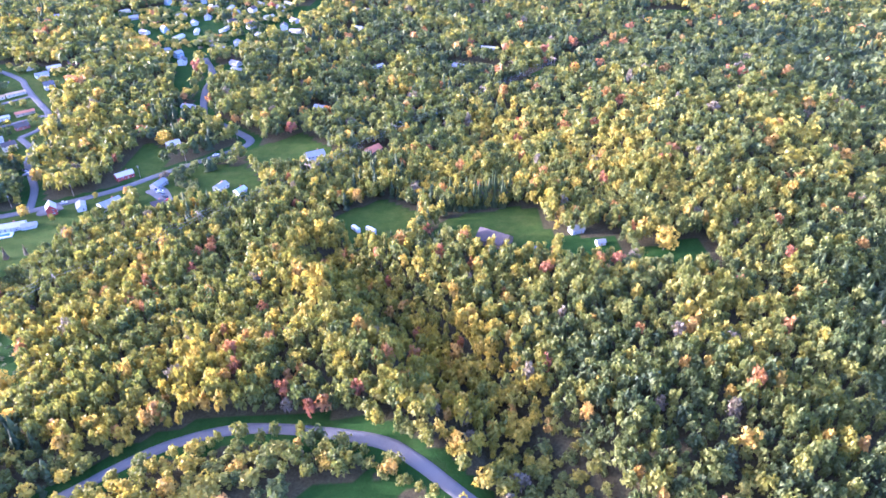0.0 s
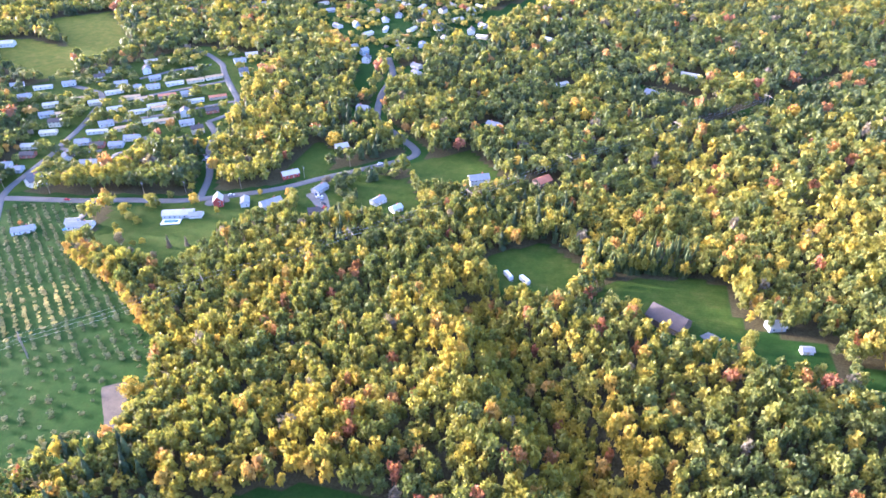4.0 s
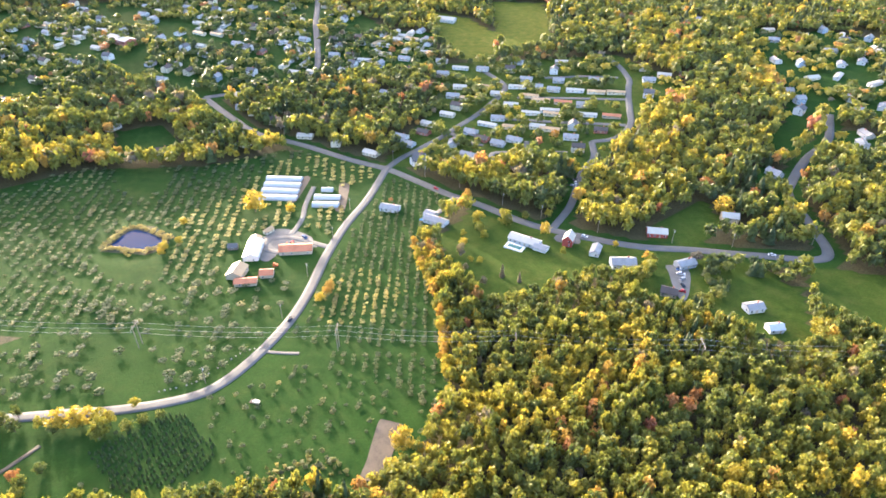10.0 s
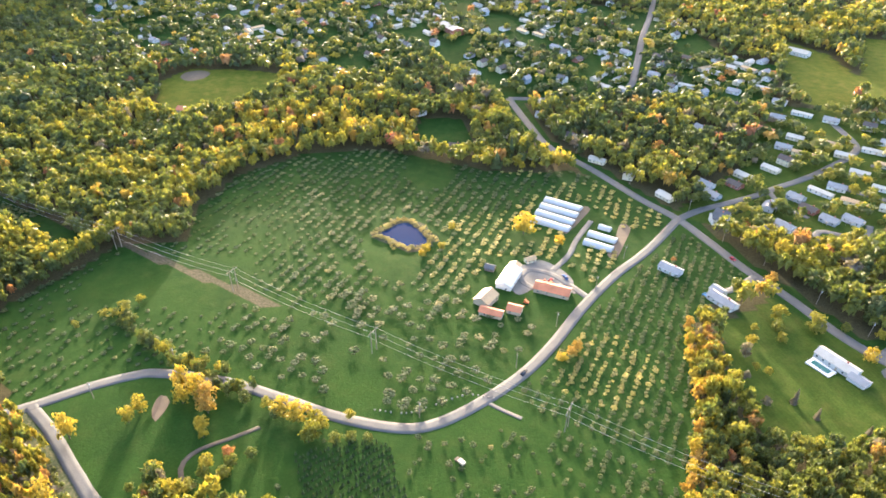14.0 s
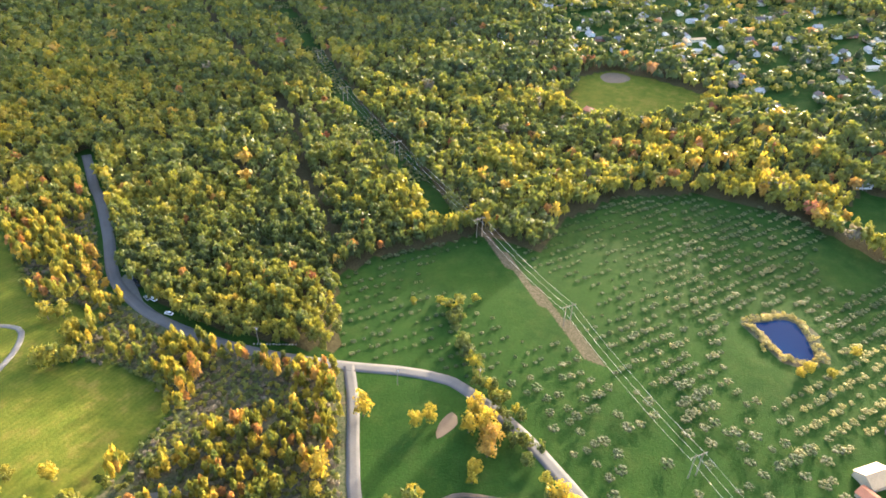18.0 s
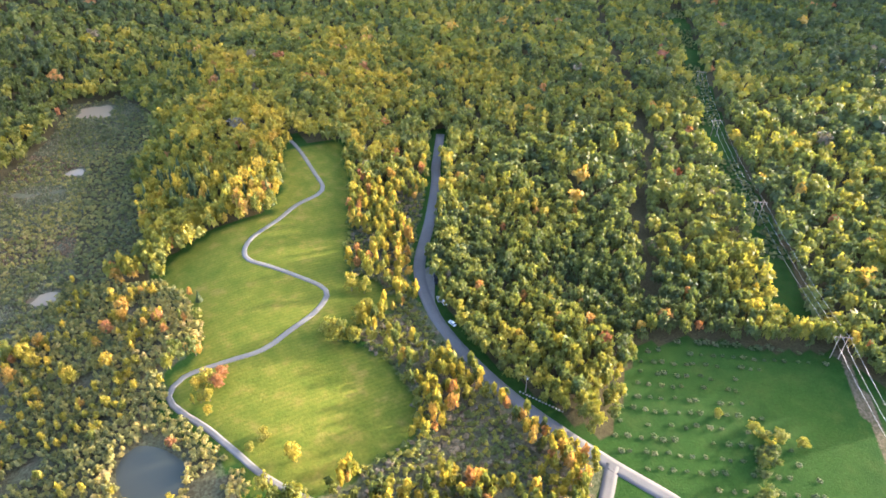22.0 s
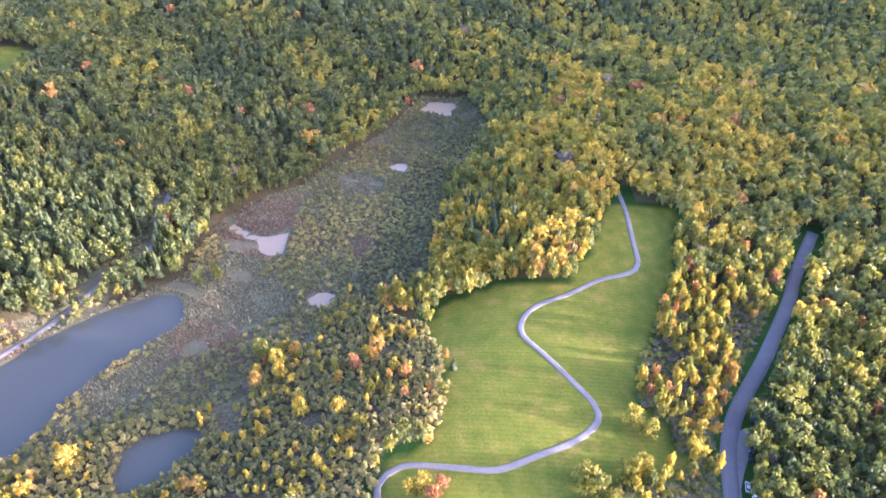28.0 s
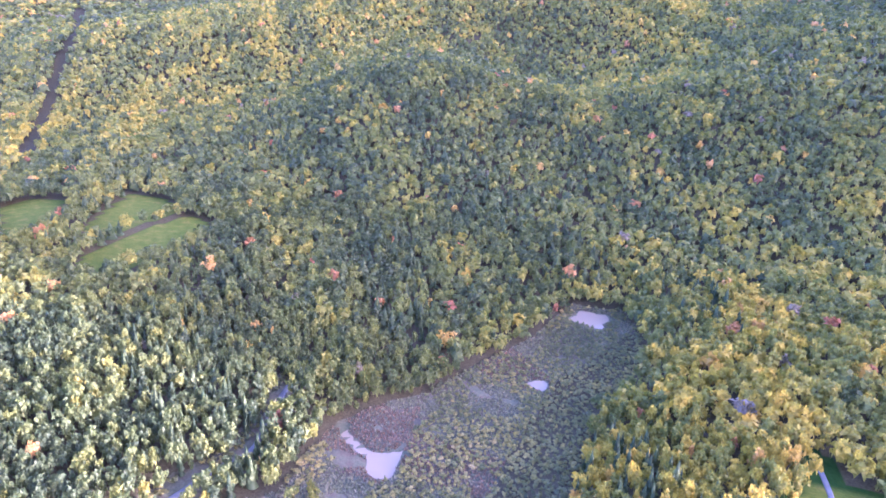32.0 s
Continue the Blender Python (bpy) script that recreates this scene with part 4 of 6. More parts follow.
def gable_walls(l, w, h, r):
    a, b = l / 2, w / 2
    v = [(-a, -b, -1), (a, -b, -1), (a, b, -1), (-a, b, -1), (-a, -b, h), (a, -b, h), (a, b, h), (-a, b, h), (-a, 0, h + r), (a, 0, h + r)]
    return v, [(0, 1, 5, 4), (2, 3, 7, 6), (1, 2, 6, 9, 5), (3, 0, 4, 8, 7), (3, 2, 1, 0)]


def gable_roof(l, w, h, r, over=0.45, thick=0.18):
    a, b = l / 2 + over, w / 2 + over
    low = h - r * over / (w / 2)
    v = []
    for z in (0.03, thick):
        v += [(-a, -b, low + z), (a, -b, low + z), (a, 0, h + r + z), (-a, 0, h + r + z), (a, b, low + z), (-a, b, low + z)]
    return v, [(6, 7, 8, 9), (9, 8, 10, 11), (1, 0, 3, 2), (2, 3, 5, 4), (0, 1, 7, 6), (4, 5, 11, 10), (1, 2, 8, 7), (2, 4, 10, 8), (3, 0, 6, 9), (5, 3, 9, 11)]


def window_mesh():
    v1, f1 = box(1.15, 0.1, 1.35)
    v2, f2 = box(0.95, 0.04, 1.15, 0.1, 0, -0.05)
    v3, f3 = box(0.06, 0.05, 1.15, 0.1, 0, -0.055)
    v = v1 + v2 + v3
    f = f1 + [tuple(i + 8 for i in q) for q in f2] + [tuple(i + 16 for i in q) for q in f3]
    return v, f, [0] * 6 + [1] * 6 + [0] * 6


WHITE = plain("white_siding", (0.62, 0.61, 0.58), 0.6, 2.0, 0.12)
CREAM = plain("cream_siding", (0.62, 0.55, 0.4), 0.65, 2.0, 0.15)
TAN = plain("tan_siding", (0.45, 0.36, 0.25), 0.7, 2.0, 0.18)
GREY = plain("grey_siding", (0.4, 0.41, 0.42), 0.65, 2.0, 0.15)
BLUE = plain("blue_siding", (0.3, 0.37, 0.44), 0.65, 2.0, 0.15)
BRICK = plain("red_brick", (0.34, 0.14, 0.1), 0.85, 5.0, 0.3)
BARN_RED = plain("barn_red_boards", (0.36, 0.075, 0.055), 0.8, 4.0, 0.3)
OLD_WOOD = plain("weathered_boards", (0.17, 0.13, 0.1), 0.9, 4.0, 0.4)
SHINGLE = plain("grey_shingles", (0.27, 0.265, 0.26), 0.9, 2.5, 0.25)
SHINGLE_DARK = plain("dark_shingles", (0.12, 0.115, 0.115), 0.9, 2.5, 0.25)
SHINGLE_BROWN = plain("brown_shingles", (0.09, 0.074, 0.066), 0.9, 2.5, 0.25)
SHINGLE_PALE = plain("pale_shingles", (0.44, 0.4, 0.33), 0.85, 2.5, 0.15)
RUST_ROOF = plain("rust_orange_metal_roof", (0.46, 0.17, 0.08), 0.55, 1.5, 0.3)
TAN_ROOF = plain("sandy_metal_roof", (0.46, 0.31, 0.16), 0.55, 1.5, 0.25)
METAL_ROOF = plain("pale_metal_roof", (0.5, 0.52, 0.53), 0.4, 1.0, 0.15)
FILM = plain("white_greenhouse_film", (0.4, 0.41, 0.4), 0.35, 1.0, 0.15)
GLASS = plain("dark_window_glass", (0.03, 0.04, 0.05), 0.1, 1.0, 0.1)
POLE_WOOD = plain("pale_pole_wood", (0.26, 0.21, 0.16), 0.9, 6.0, 0.3)
WIRE = plain("aluminium_wire", (0.4, 0.39, 0.37), 0.5, 1.0, 0.1, 0.4)
RUBBER = plain("black_rubber", (0.03, 0.03, 0.03), 0.9, 5.0, 0.1)
SAND = plain("infield_sand", (0.12, 0.092, 0.062), 0.95, 2.0, 0.2)
STONE = plain("pale_field_stone", (0.22, 0.21, 0.19), 0.9, 3.0, 0.3)
POOL = plain("pool_water", (0.02, 0.1, 0.08), 0.08, 1.0, 0.1)
TARP = plain("blue_tarp", (0.06, 0.2, 0.42), 0.5, 1.0, 0.2)
ORANGE = plain("orange_machine_paint", (0.6, 0.16, 0.05), 0.5, 2.0, 0.25)
PAINTS = {"white": plain("white_car_paint", (0.75, 0.75, 0.75), 0.25, 1.0, 0.05), "silver": plain("silver_car_paint", (0.45, 0.46, 0.48), 0.25, 1.0, 0.05, 0.5),
          "black": plain("black_car_paint", (0.025, 0.025, 0.03), 0.2, 1.0, 0.05), "red": plain("red_car_paint", (0.4, 0.03, 0.03), 0.25, 1.0, 0.05),
          "blue": plain("blue_car_paint", (0.05, 0.1, 0.25), 0.25, 1.0, 0.05)}
LAMP_GLASS = plain("lamp_glass", (0.6, 0.6, 0.58), 0.15, 1.0, 0.05)


# ---- houses ----
def house(name, x, y, turn, l, w, h, r, wall, roof, label, group="", windows=4, chimney=True, category="house", porch=False, door=True):
    ob = thing(name, x, y, turn, label, category, group)
    key = f"{l:g}x{w:g}x{h:g}x{r:g}"
    part("wall", shared("wall_" + key + wall.name, lambda: gable_walls(l, w, h, r), wall), ob)
    part("roof", shared("roof_" + key + roof.name, lambda: gable_roof(l, w, h, r), roof), ob)
    pane = shared("window", window_mesh, WHITE, GLASS)
    storeys = 2 if h > 4.4 else 1
    for s in range(storeys):
        for k in range(windows):
            if door and s == 0 and k == windows // 2:
                continue
            u = (k + 0.5) / windows * l - l / 2
            for side in (-1, 1):
                part("window", pane, ob, (u, side * (w / 2 + 0.03), 0.95 + 2.7 * s), 0 if side < 0 else math.pi)
        for side in (-1, 1):
            part("window", pane, ob, (side * (l / 2 + 0.03), -w * 0.2, 0.95 + 2.7 * s), side * math.pi / 2)
    if door:
        part("door", shared("door", lambda: boxes((1.0, 0.1, 2.1)), TAN), ob, ((windows // 2 + 0.5) / windows * l - l / 2, -w / 2 - 0.04, 0.1))
    if chimney:
        part("chimney", shared("chimney", lambda: boxes((0.8, 0.6, 1.9), (0.95, 0.75, 0.15, 1.85)), BRICK), ob, (l * 0.2, 0.3, h + r - 0.9))
    if porch:
        part("porch_roof", shared("porch" + roof.name, lambda: boxes((3.6, 2.2, 0.16)), roof), ob, (0, -w / 2 - 1.0, 2.5))
        for s in (-1.6, 1.6):
            part("porch_post", shared("porch_post", lambda: boxes((0.14, 0.14, 2.7)), WHITE), ob, (s, -w / 2 - 1.9, -0.2))
    return ob


STYLES = [
    (13, 8, 2.9, 2.0, WHITE, SHINGLE, "white ranch house with a grey shingle roof"),
    (14, 7.5, 2.8, 1.7, CREAM, SHINGLE_PALE, "cream ranch house with a pale shingle roof"),
    (18, 5.6, 2.8, 1.1, WHITE, SHINGLE_PALE, "long white mobile home with a pale roof"),
    (10, 8.5, 5.2, 2.8, WHITE, SHINGLE_DARK, "two-storey white house with a dark roof"),
    (17, 5.6, 2.8, 1.2, TAN, RUST_ROOF, "long tan mobile home with a rust-red roof"),
    (12, 8, 2.9, 2.2, GREY, SHINGLE, "grey bungalow with a shingle roof"),
    (11, 8, 5.0, 2.4, CREAM, SHINGLE_BROWN, "two-storey cream house with a brown roof"),
    (18, 5.8, 2.8, 1.1, CREAM, TAN_ROOF, "long cream mobile home with a sandy roof"),
    (12, 8, 2.9, 2.0, BRICK, SHINGLE_BROWN, "brick ranch house with a brown roof"),
    (9, 7.5, 5.0, 2.6, BLUE, SHINGLE, "two-storey blue house with a grey roof"),
]
models = {}


def village_house(style, x, y, turn, group):
    """A house of one of the village's kinds; alike houses share their pieces."""
    if style not in models:
        l, w, h, r, wall, roof, label = STYLES[style]
        models[style] = house("house", x, y, turn, l, w, h, r, wall, roof, label, group, windows=3 if l < 14 else 4, chimney=h > 2.8, porch=style in (0, 5))
        return models[style]
    return copy_thing(models[style], Matrix.Translation((x, y, land_at(x, y))) @ Matrix.Rotation(turn, 4, "Z"))


ROW_YAW = 0.68
for x, y, style in VILLAGE_HOUSES:
    village_house(style, x, y, (0.4 if y < 510 else ROW_YAW) + random.uniform(-0.07, 0.07) + (math.pi / 2 if style in (3, 9) else 0), "village houses")
for x, y, style in NORTH_HOUSES:
    village_house(style, x, y, random.uniform(0, 3.1), "houses on the north slope")

taken = [(x, y) for x, y, _ in VILLAGE_HOUSES + NORTH_HOUSES]


def fill_with_houses(poly, count, gap, group, heading, styles=(0, 1, 3, 3, 5, 6, 0, 9, 8, 1)):
    xs, ys = [p[0] for p in poly], [p[1] for p in poly]
    made, tries = 0, 0
    while made < count and tries < 6000:
        tries += 1
        x, y = random.uniform(min(xs), max(xs)), random.uniform(min(ys), max(ys))
        if not inside(poly, np.array([x]), np.array([y]))[0] or to_road(np.array([x]), np.array([y]))[0] < 9:
            continue
        if min((x - a) ** 2 + (y - b) ** 2 for a, b in taken) < gap * gap:
            continue
        taken.append((x, y))
        village_house(random.choice(styles), x, y, heading + random.choice((0, math.pi / 2)) + random.uniform(-0.15, 0.15), group)
        made += 1


house("house", -452, 405, 1.35, 11, 8, 5.0, 2.8, WHITE, SHINGLE_DARK, "white two-storey house with a black roof by the junction", "village houses", windows=3)
fill_with_houses(VILLAGE, 8, 24, "village houses", ROW_YAW)
for cluster, many in (
        ([(-1000, 16), (-969, 89), (-865, 80), (-885, 28)], 18), ([(-1065, 232), (-1033, 309), (-907, 279), (-926, 234)], 16), ([(-990, 419), (-974, 467), (-877, 429), (-894, 386)], 13),
        ([(-792, 565), (-749, 650), (-668, 592), (-706, 519)], 18), ([(-820, 458), (-813, 502), (-703, 451), (-718, 413)], 12)):
    fill_with_houses(cluster, many, 13.5, "town houses", 0.55, (1, 2, 0, 1, 7))
fill_with_houses(TOWN, 130, 17, "town houses", 0.55)
fill_with_houses(NORTH_TOWN, 22, 24, "houses on the north slope", 0.9)

ROADWAY = math.atan2(25, 46)
house("house", -253, 461, math.atan2(26, 28), 13, 8, 3.4, 2.0, BARN_RED, SHINGLE_PALE, "red and white house with a pale roof by the road", windows=4)
house("barn", -283, 406, math.atan2(26, 46) + math.pi / 2, 9, 6.5, 5.2, 3.4, BARN_RED, SHINGLE_PALE, "small red barn with white trim and a pale roof", windows=2, chimney=False, category="barn")
house("garage", -264, 411, math.atan2(26, 46) + math.pi / 2, 11, 6, 2.8, 1.8, WHITE, SHINGLE, "white garage with a grey roof", windows=2, chimney=False, category="garage")
house("house", -243, 412, 0.9, 15, 9, 3.6, 2.4, WHITE, SHINGLE, "white house with a grey shingle roof", windows=4)
big = house("house", -302, 384, math.atan2(10, 27), 21, 8, 3.2, 1.9, WHITE, SHINGLE_PALE, "long white house with a tan roof and a pool", windows=6)
part("garage_wing", shared("wing", lambda: gable_walls(9, 6.5, 2.7, 1.5), WHITE), big, (13, -2.5, 0))
part("wing_roof", shared("wing_roof", lambda: gable_roof(9, 6.5, 2.7, 1.5), SHINGLE), big, (13, -2.5, 0))
part("pool_deck", shared("pool_deck", lambda: boxes((13, 7, 1.3, -0.3)), WHITE), big, (-3, -9, 0))
part("pool_water", shared("pool", lambda: boxes((9.5, 3.6, 0.3, 0.85)), POOL), big, (-3, -9, 0))
house("house", -399, 341, 0.62, 14, 7.5, 2.9, 1.8, WHITE, SHINGLE, "white ranch house with a grey roof beside the orchard", windows=4)
second = house("house", -362, 355, 0.35, 17, 8, 3.0, 1.9, WHITE, SHINGLE, "white ranch house with a grey roof and a cluttered yard", windows=5)
part("side_wing", shared("wing2", lambda: gable_walls(8, 7, 2.8, 1.6), WHITE), second, (-8, 5.5, 0))
part("side_wing_roof", shared("wing2_roof", lambda: gable_roof(8, 7, 2.8, 1.6), SHINGLE), second, (-8, 5.5, 0))
part("tarp", shared("tarp", lambda: boxes((4, 3, 0.5, 0.1)), TARP), second, (-10, -2, 0))
house("house", -103, 478, 0.5, 15, 9, 5.0, 2.6, WHITE, SHINGLE, "white two-storey farmhouse with a grey roof in the meadow", windows=5)
house("shed", -56, 487, 0.9, 12, 9, 3.2, 2.6, OLD_WOOD, RUST_ROOF, "old wooden shed with a rusty metal roof", windows=2, chimney=False, category="shed", door=False)
house("house", -206, 408, 0.5, 9, 7, 2.8, 2.0, TAN, SHINGLE_BROWN, "brown cottage among the trees", windows=3)
house("house", -167, 432, 1.1, 10, 7, 2.9, 1.9, WHITE, SHINGLE, "small white house with a grey roof", windows=3)
house("house", -150, 423, 1.0, 8, 6, 2.8, 1.8, WHITE, METAL_ROOF, "small white house with a metal roof", windows=2)
house("house", -218, 442, 1.25, 12, 7, 3.0, 2.0, GREY, SHINGLE, "grey house beside a yard of parked cars", windows=3)
house("house", -232, 515, 0.7, 11, 8, 4.8, 2.4, TAN, SHINGLE_PALE, "tan house half hidden by a yellow tree", windows=3)
house("barn", 31, 325, -0.55, 19, 12, 4.2, 4.4, OLD_WOOD, SHINGLE_BROWN, "big brown barn with a dark shingle roof at the field's edge", windows=3, chimney=False, category="barn", door=False)
house("shed", 81, 331, 0.3, 8, 6, 3.0, 2.2, GREY, SHINGLE_PALE, "small grey shed in a forest yard", windows=2, chimney=False, category="shed")
house("shed", 92, 314, 0.2, 5, 3.5, 2.3, 1.0, WHITE, SHINGLE, "small white garden shed in a forest yard", windows=1, chimney=False, category="shed")
for x, y in ((-686, -3), (-748, -135), (-860, -155), (-892, -159), (-916, -230), (-952, -201), (-900, -110), (-830, -190)):
    village_house(random.choice((0, 1, 5)), x, y, random.uniform(0, 3), "houses by the woods")
for x, y, l in ((-725, 52, 15), (-712, 8, 12), (-724, -2, 9)):
    house("pavilion", x, y, 1.2, l, 9, 3.2, 2.6, WHITE if l > 13 else TAN, SHINGLE_PALE if l > 13 else RUST_ROOF, "park building with a low gabled roof", "park buildings", 3, False, "pavilion")
for x, y in ((-688, 223), (-679, 293), (-627, 297), (-582, 306), (-606, 243), (-531, 372), (-563, 358), (-696, 345), (-663, 341), (-745, 100), (-640, 345), (-610, 350)):
    village_house(random.choice((0, 1, 5, 6)), x, y, random.uniform(0, 3), "houses west of the orchard")
house("warehouse", -1077, 542, 0.55, 48, 22, 7, 2.4, WHITE, METAL_ROOF, "large white warehouse at the edge of town", windows=8, chimney=False, category="warehouse")
house("school", -925, 300, 0.3, 40, 16, 6, 2.2, BRICK, SHINGLE_PALE, "long brick school building in the town", windows=9, chimney=False, category="school")
house("club_house", -764, 684, 0.5, 24, 12, 4.2, 2.6, WHITE, SHINGLE_PALE, "white club house at the golf course", windows=6, category="club house")
house("house", 205, -345, 0.8, 13, 8, 3.0, 2.0, WHITE, SHINGLE_PALE, "white house at the edge of a far meadow", windows=3)


# ---- the farm ----
def yard_patch(name, poly, mat, label):
    pts = curve_through(poly, 3, True)
    verts = [(x, y, z + 0.14) for (x, y), z in zip(pts, land(*np.array(pts).T))]
    cx, cy = np.mean(np.array(pts), axis=0)
    verts.append((cx, cy, land_at(cx, cy) + 0.14))
    n = len(pts)
    tagged(new(name, mesh_of(name, verts, [(i, (i + 1) % n, n) for i in range(n)], mat)), label, "yard", kind="structure")


yard_patch("farm_yard", [(-384, 272), (-398, 274), (-412, 266), (-421, 254), (-416, 244), (-402, 236), (-388, 238), (-396, 252), (-404, 258), (-398, 266)], GRAVEL, "pale gravel farm yard")
yard_patch("earth_strip", [(-455, 292), (-462, 290), (-478, 302), (-492, 318), (-487, 322), (-472, 309)], SAND, "strip of brown earth and rubble beside the greenhouses")
yard_patch("flower_bed", [(-462, 335), (-456, 340), (-438, 328), (-420, 314), (-424, 309), (-440, 321)], SAND, "brown bed of old plants beside the greenhouses")
yard_patch("turning_yard", [(-425, 262), (-414, 272), (-398, 276), (-390, 270), (-398, 262), (-404, 254), (-416, 250)], GRAVEL, "round gravel turning place in the farm yard")
yard_patch("garden_plot", [(-225, 218), (-221, 221), (-216, 224), (-210, 217), (-203, 209), (-194, 200), (-198, 196), (-201, 192), (-208, 200), (-216, 208)], TRACK, "bare tilled garden plot at the wood's edge")
yard_patch("pull_off", [(-307.9, -94.3), (-311.6, -115.7), (-320.5, -133.5), (-328.6, -147.5), (-320.2, -146.8), (-310.4, -125.1), (-305.7, -101.9)], GRAVEL, "gravel strip where cars park")
yard_patch("sand_patch", [(-311, 50), (-319, 47), (-328, 49), (-323, 54)], SAND, "bare sandy patch in the grass")
yard_patch("barn_yard", [(46, 318), (51, 313), (56, 317), (50, 322)], GRAVEL, "gravel in front of the barn")
yard_patch("house_yard", [(-290, 402), (-278, 412), (-288, 418), (-296, 408)], ASPHALT, "paved drive beside the house")
yard_patch("parking_yard", [(-226, 434), (-214, 440), (-200, 420), (-196, 408), (-206, 414), (-220, 428)], GRAVEL, "gravel yard with parked cars")
yard_patch("ball_diamond", [(-806, -8), (-812, 6), (-826, 12), (-836, 2), (-832, -14), (-818, -18)], SAND, "sandy infield of the ball park")
yard_patch("park_drive", [(-700, -40), (-702, 0), (-720, 28), (-740, 52), (-744, 50), (-724, 24), (-706, 0), (-704, -40)], GRAVEL, "gravel drive past the park buildings")
white_barn = house("farm_barn", -403, 236, math.atan2(15, -21), 20, 9.5, 4.2, 2.0, WHITE, METAL_ROOF, "large white metal farm barn", windows=4, chimney=False, category="barn")
part("annex_wall", shared("annex", lambda: gable_walls(8, 7, 3.2, 1.5), WHITE), white_barn, (12.4, 1.2, 0))
part("annex_roof", shared("annex_roof", lambda: gable_roof(8, 7, 3.2, 1.5), TAN_ROOF), white_barn, (12.4, 1.2, 0))
house("farm_barn", -384, 217, math.atan2(10, -10), 12, 9.5, 3.8, 2.6, TAN, TAN_ROOF, "old farm barn with a sandy metal roof", windows=3, chimney=False, category="barn")
house("packing_shed", -388, 259, math.atan2(17, 11), 21, 9, 3.2, 2.0, TAN, RUST_ROOF, "long packing shed with a rust-orange roof", windows=4, chimney=False, category="shed")
house("shed", -371, 217, math.atan2(8, 5), 13, 6, 2.6, 1.4, TAN, RUST_ROOF, "low farm shed with an orange roof", windows=2, chimney=False, category="shed")
house("shed", -372, 231, math.atan2(8, 5), 8, 6.5, 2.8, 1.8, TAN, RUST_ROOF, "small farm shed with a rusty roof", windows=2, chimney=False, category="shed")
house("shed", -418, 228, 1.0, 6, 5, 2.4, 1.6, OLD_WOOD, SHINGLE_DARK, "small dark shed behind the barn", windows=1, chimney=False, category="shed", door=False)
house("shed", -424, 256, 1.9, 7, 4, 2.4, 1.4, CREAM, TAN_ROOF, "small cream shed beside the barn", windows=2, chimney=False, category="shed")


def tunnel(length, width, height):
    """The film skin of a greenhouse, an arch with closed ends and a wall of its own thickness."""
    v, f, n = [], [], 10
    for r in (1.0, 0.96):
        for x in (-length / 2, length / 2):
            v += [(x, -math.cos(math.pi * k / n) * width / 2 * r, math.sin(math.pi * k / n) ** 0.8 * height * r - 0.3) for k in range(n + 1)]
    m = n + 1
    for s, flip in ((0, False), (2, True)):
        for k in range(n):
            q = (s * m + k, s * m + k + 1, (s + 1) * m + k + 1, (s + 1) * m + k)
            f.append(q if flip else q[::-1])
    f += [tuple(range(m)), tuple(range(m, 2 * m))[::-1]]
    return v, f


def greenhouse(x, y, turn, length, width):
    ob = thing("greenhouse", x, y, turn, "long white plastic film tunnel greenhouse", "greenhouse", "greenhouses at the farm")
    part("cover", shared(f"cover_{length:g}_{width:g}", lambda: tunnel(length, width, 3.2), FILM), ob)
    for k in range(7):
        u = (k / 6 - 0.5) * length
        arc = [(0, -math.cos(math.pi * i / 10) * (width / 2 + 0.04), math.sin(math.pi * i / 10) ** 0.8 * 3.24 - 0.3) for i in range(11)]
        part("hoop", shared(f"hoop_{width:g}", lambda: tube(arc, 0.05, 4), GREY), ob, (u, 0, 0))
    for side in (-1, 1):
        part("end_door", shared("end_door", lambda: boxes((0.08, 2.2, 2.2)), GREY), ob, (side * (length / 2 + 0.06), 0, -0.1))
    return ob


GH_YAW = math.atan2(19, 17)
for k in range(4):
    s = k / 3
    greenhouse(-496.5 + 27.5 * s, 304 - 19 * s, GH_YAW, 29, 7.4)
for k in range(2):
    greenhouse(-445.5 + 10 * k, 314.5 - 7 * k, GH_YAW, 20, 7.0)
greenhouse(-457, 321, GH_YAW, 9, 5)


# ---- vehicles ----
def car_body(l, w):
    v, f = [], []
    profile = [(-0.5, 0.28), (-0.5, 0.72), (-0.46, 0.86), (-0.2, 0.92), (0.22, 0.92), (0.42, 0.84), (0.49, 0.7), (0.5, 0.3)]
    for k, s in ((0, -1), (1, -0.9), (2, 0.9), (3, 1)):
        v += [(px * l * (0.97 if abs(s) == 1 else 1), s * w / 2, pz - (0.05 if abs(s) == 1 and pz > 0.6 else 0)) for px, pz in profile]
    n = len(profile)
    for k in range(3):
        f += [(k * n + i, k * n + (i + 1) % n, (k + 1) * n + (i + 1) % n, (k + 1) * n + i) for i in range(n)]
    return v, f + [tuple(range(n))[::-1], tuple(range(3 * n, 4 * n))]


def car_cabin(l, w):
    a, b = w * 0.45, w * 0.36
    v = [(-0.42 * l, -a, 0.9), (0.28 * l, -a, 0.9), (0.28 * l, a, 0.9), (-0.42 * l, a, 0.9), (-0.3 * l, -b, 1.42), (0.08 * l, -b, 1.42), (0.08 * l, b, 1.42), (-0.3 * l, b, 1.42)]
    return v, [(4, 5, 6, 7), (0, 1, 5, 4), (1, 2, 6, 5), (2, 3, 7, 6), (3, 0, 4, 7)]


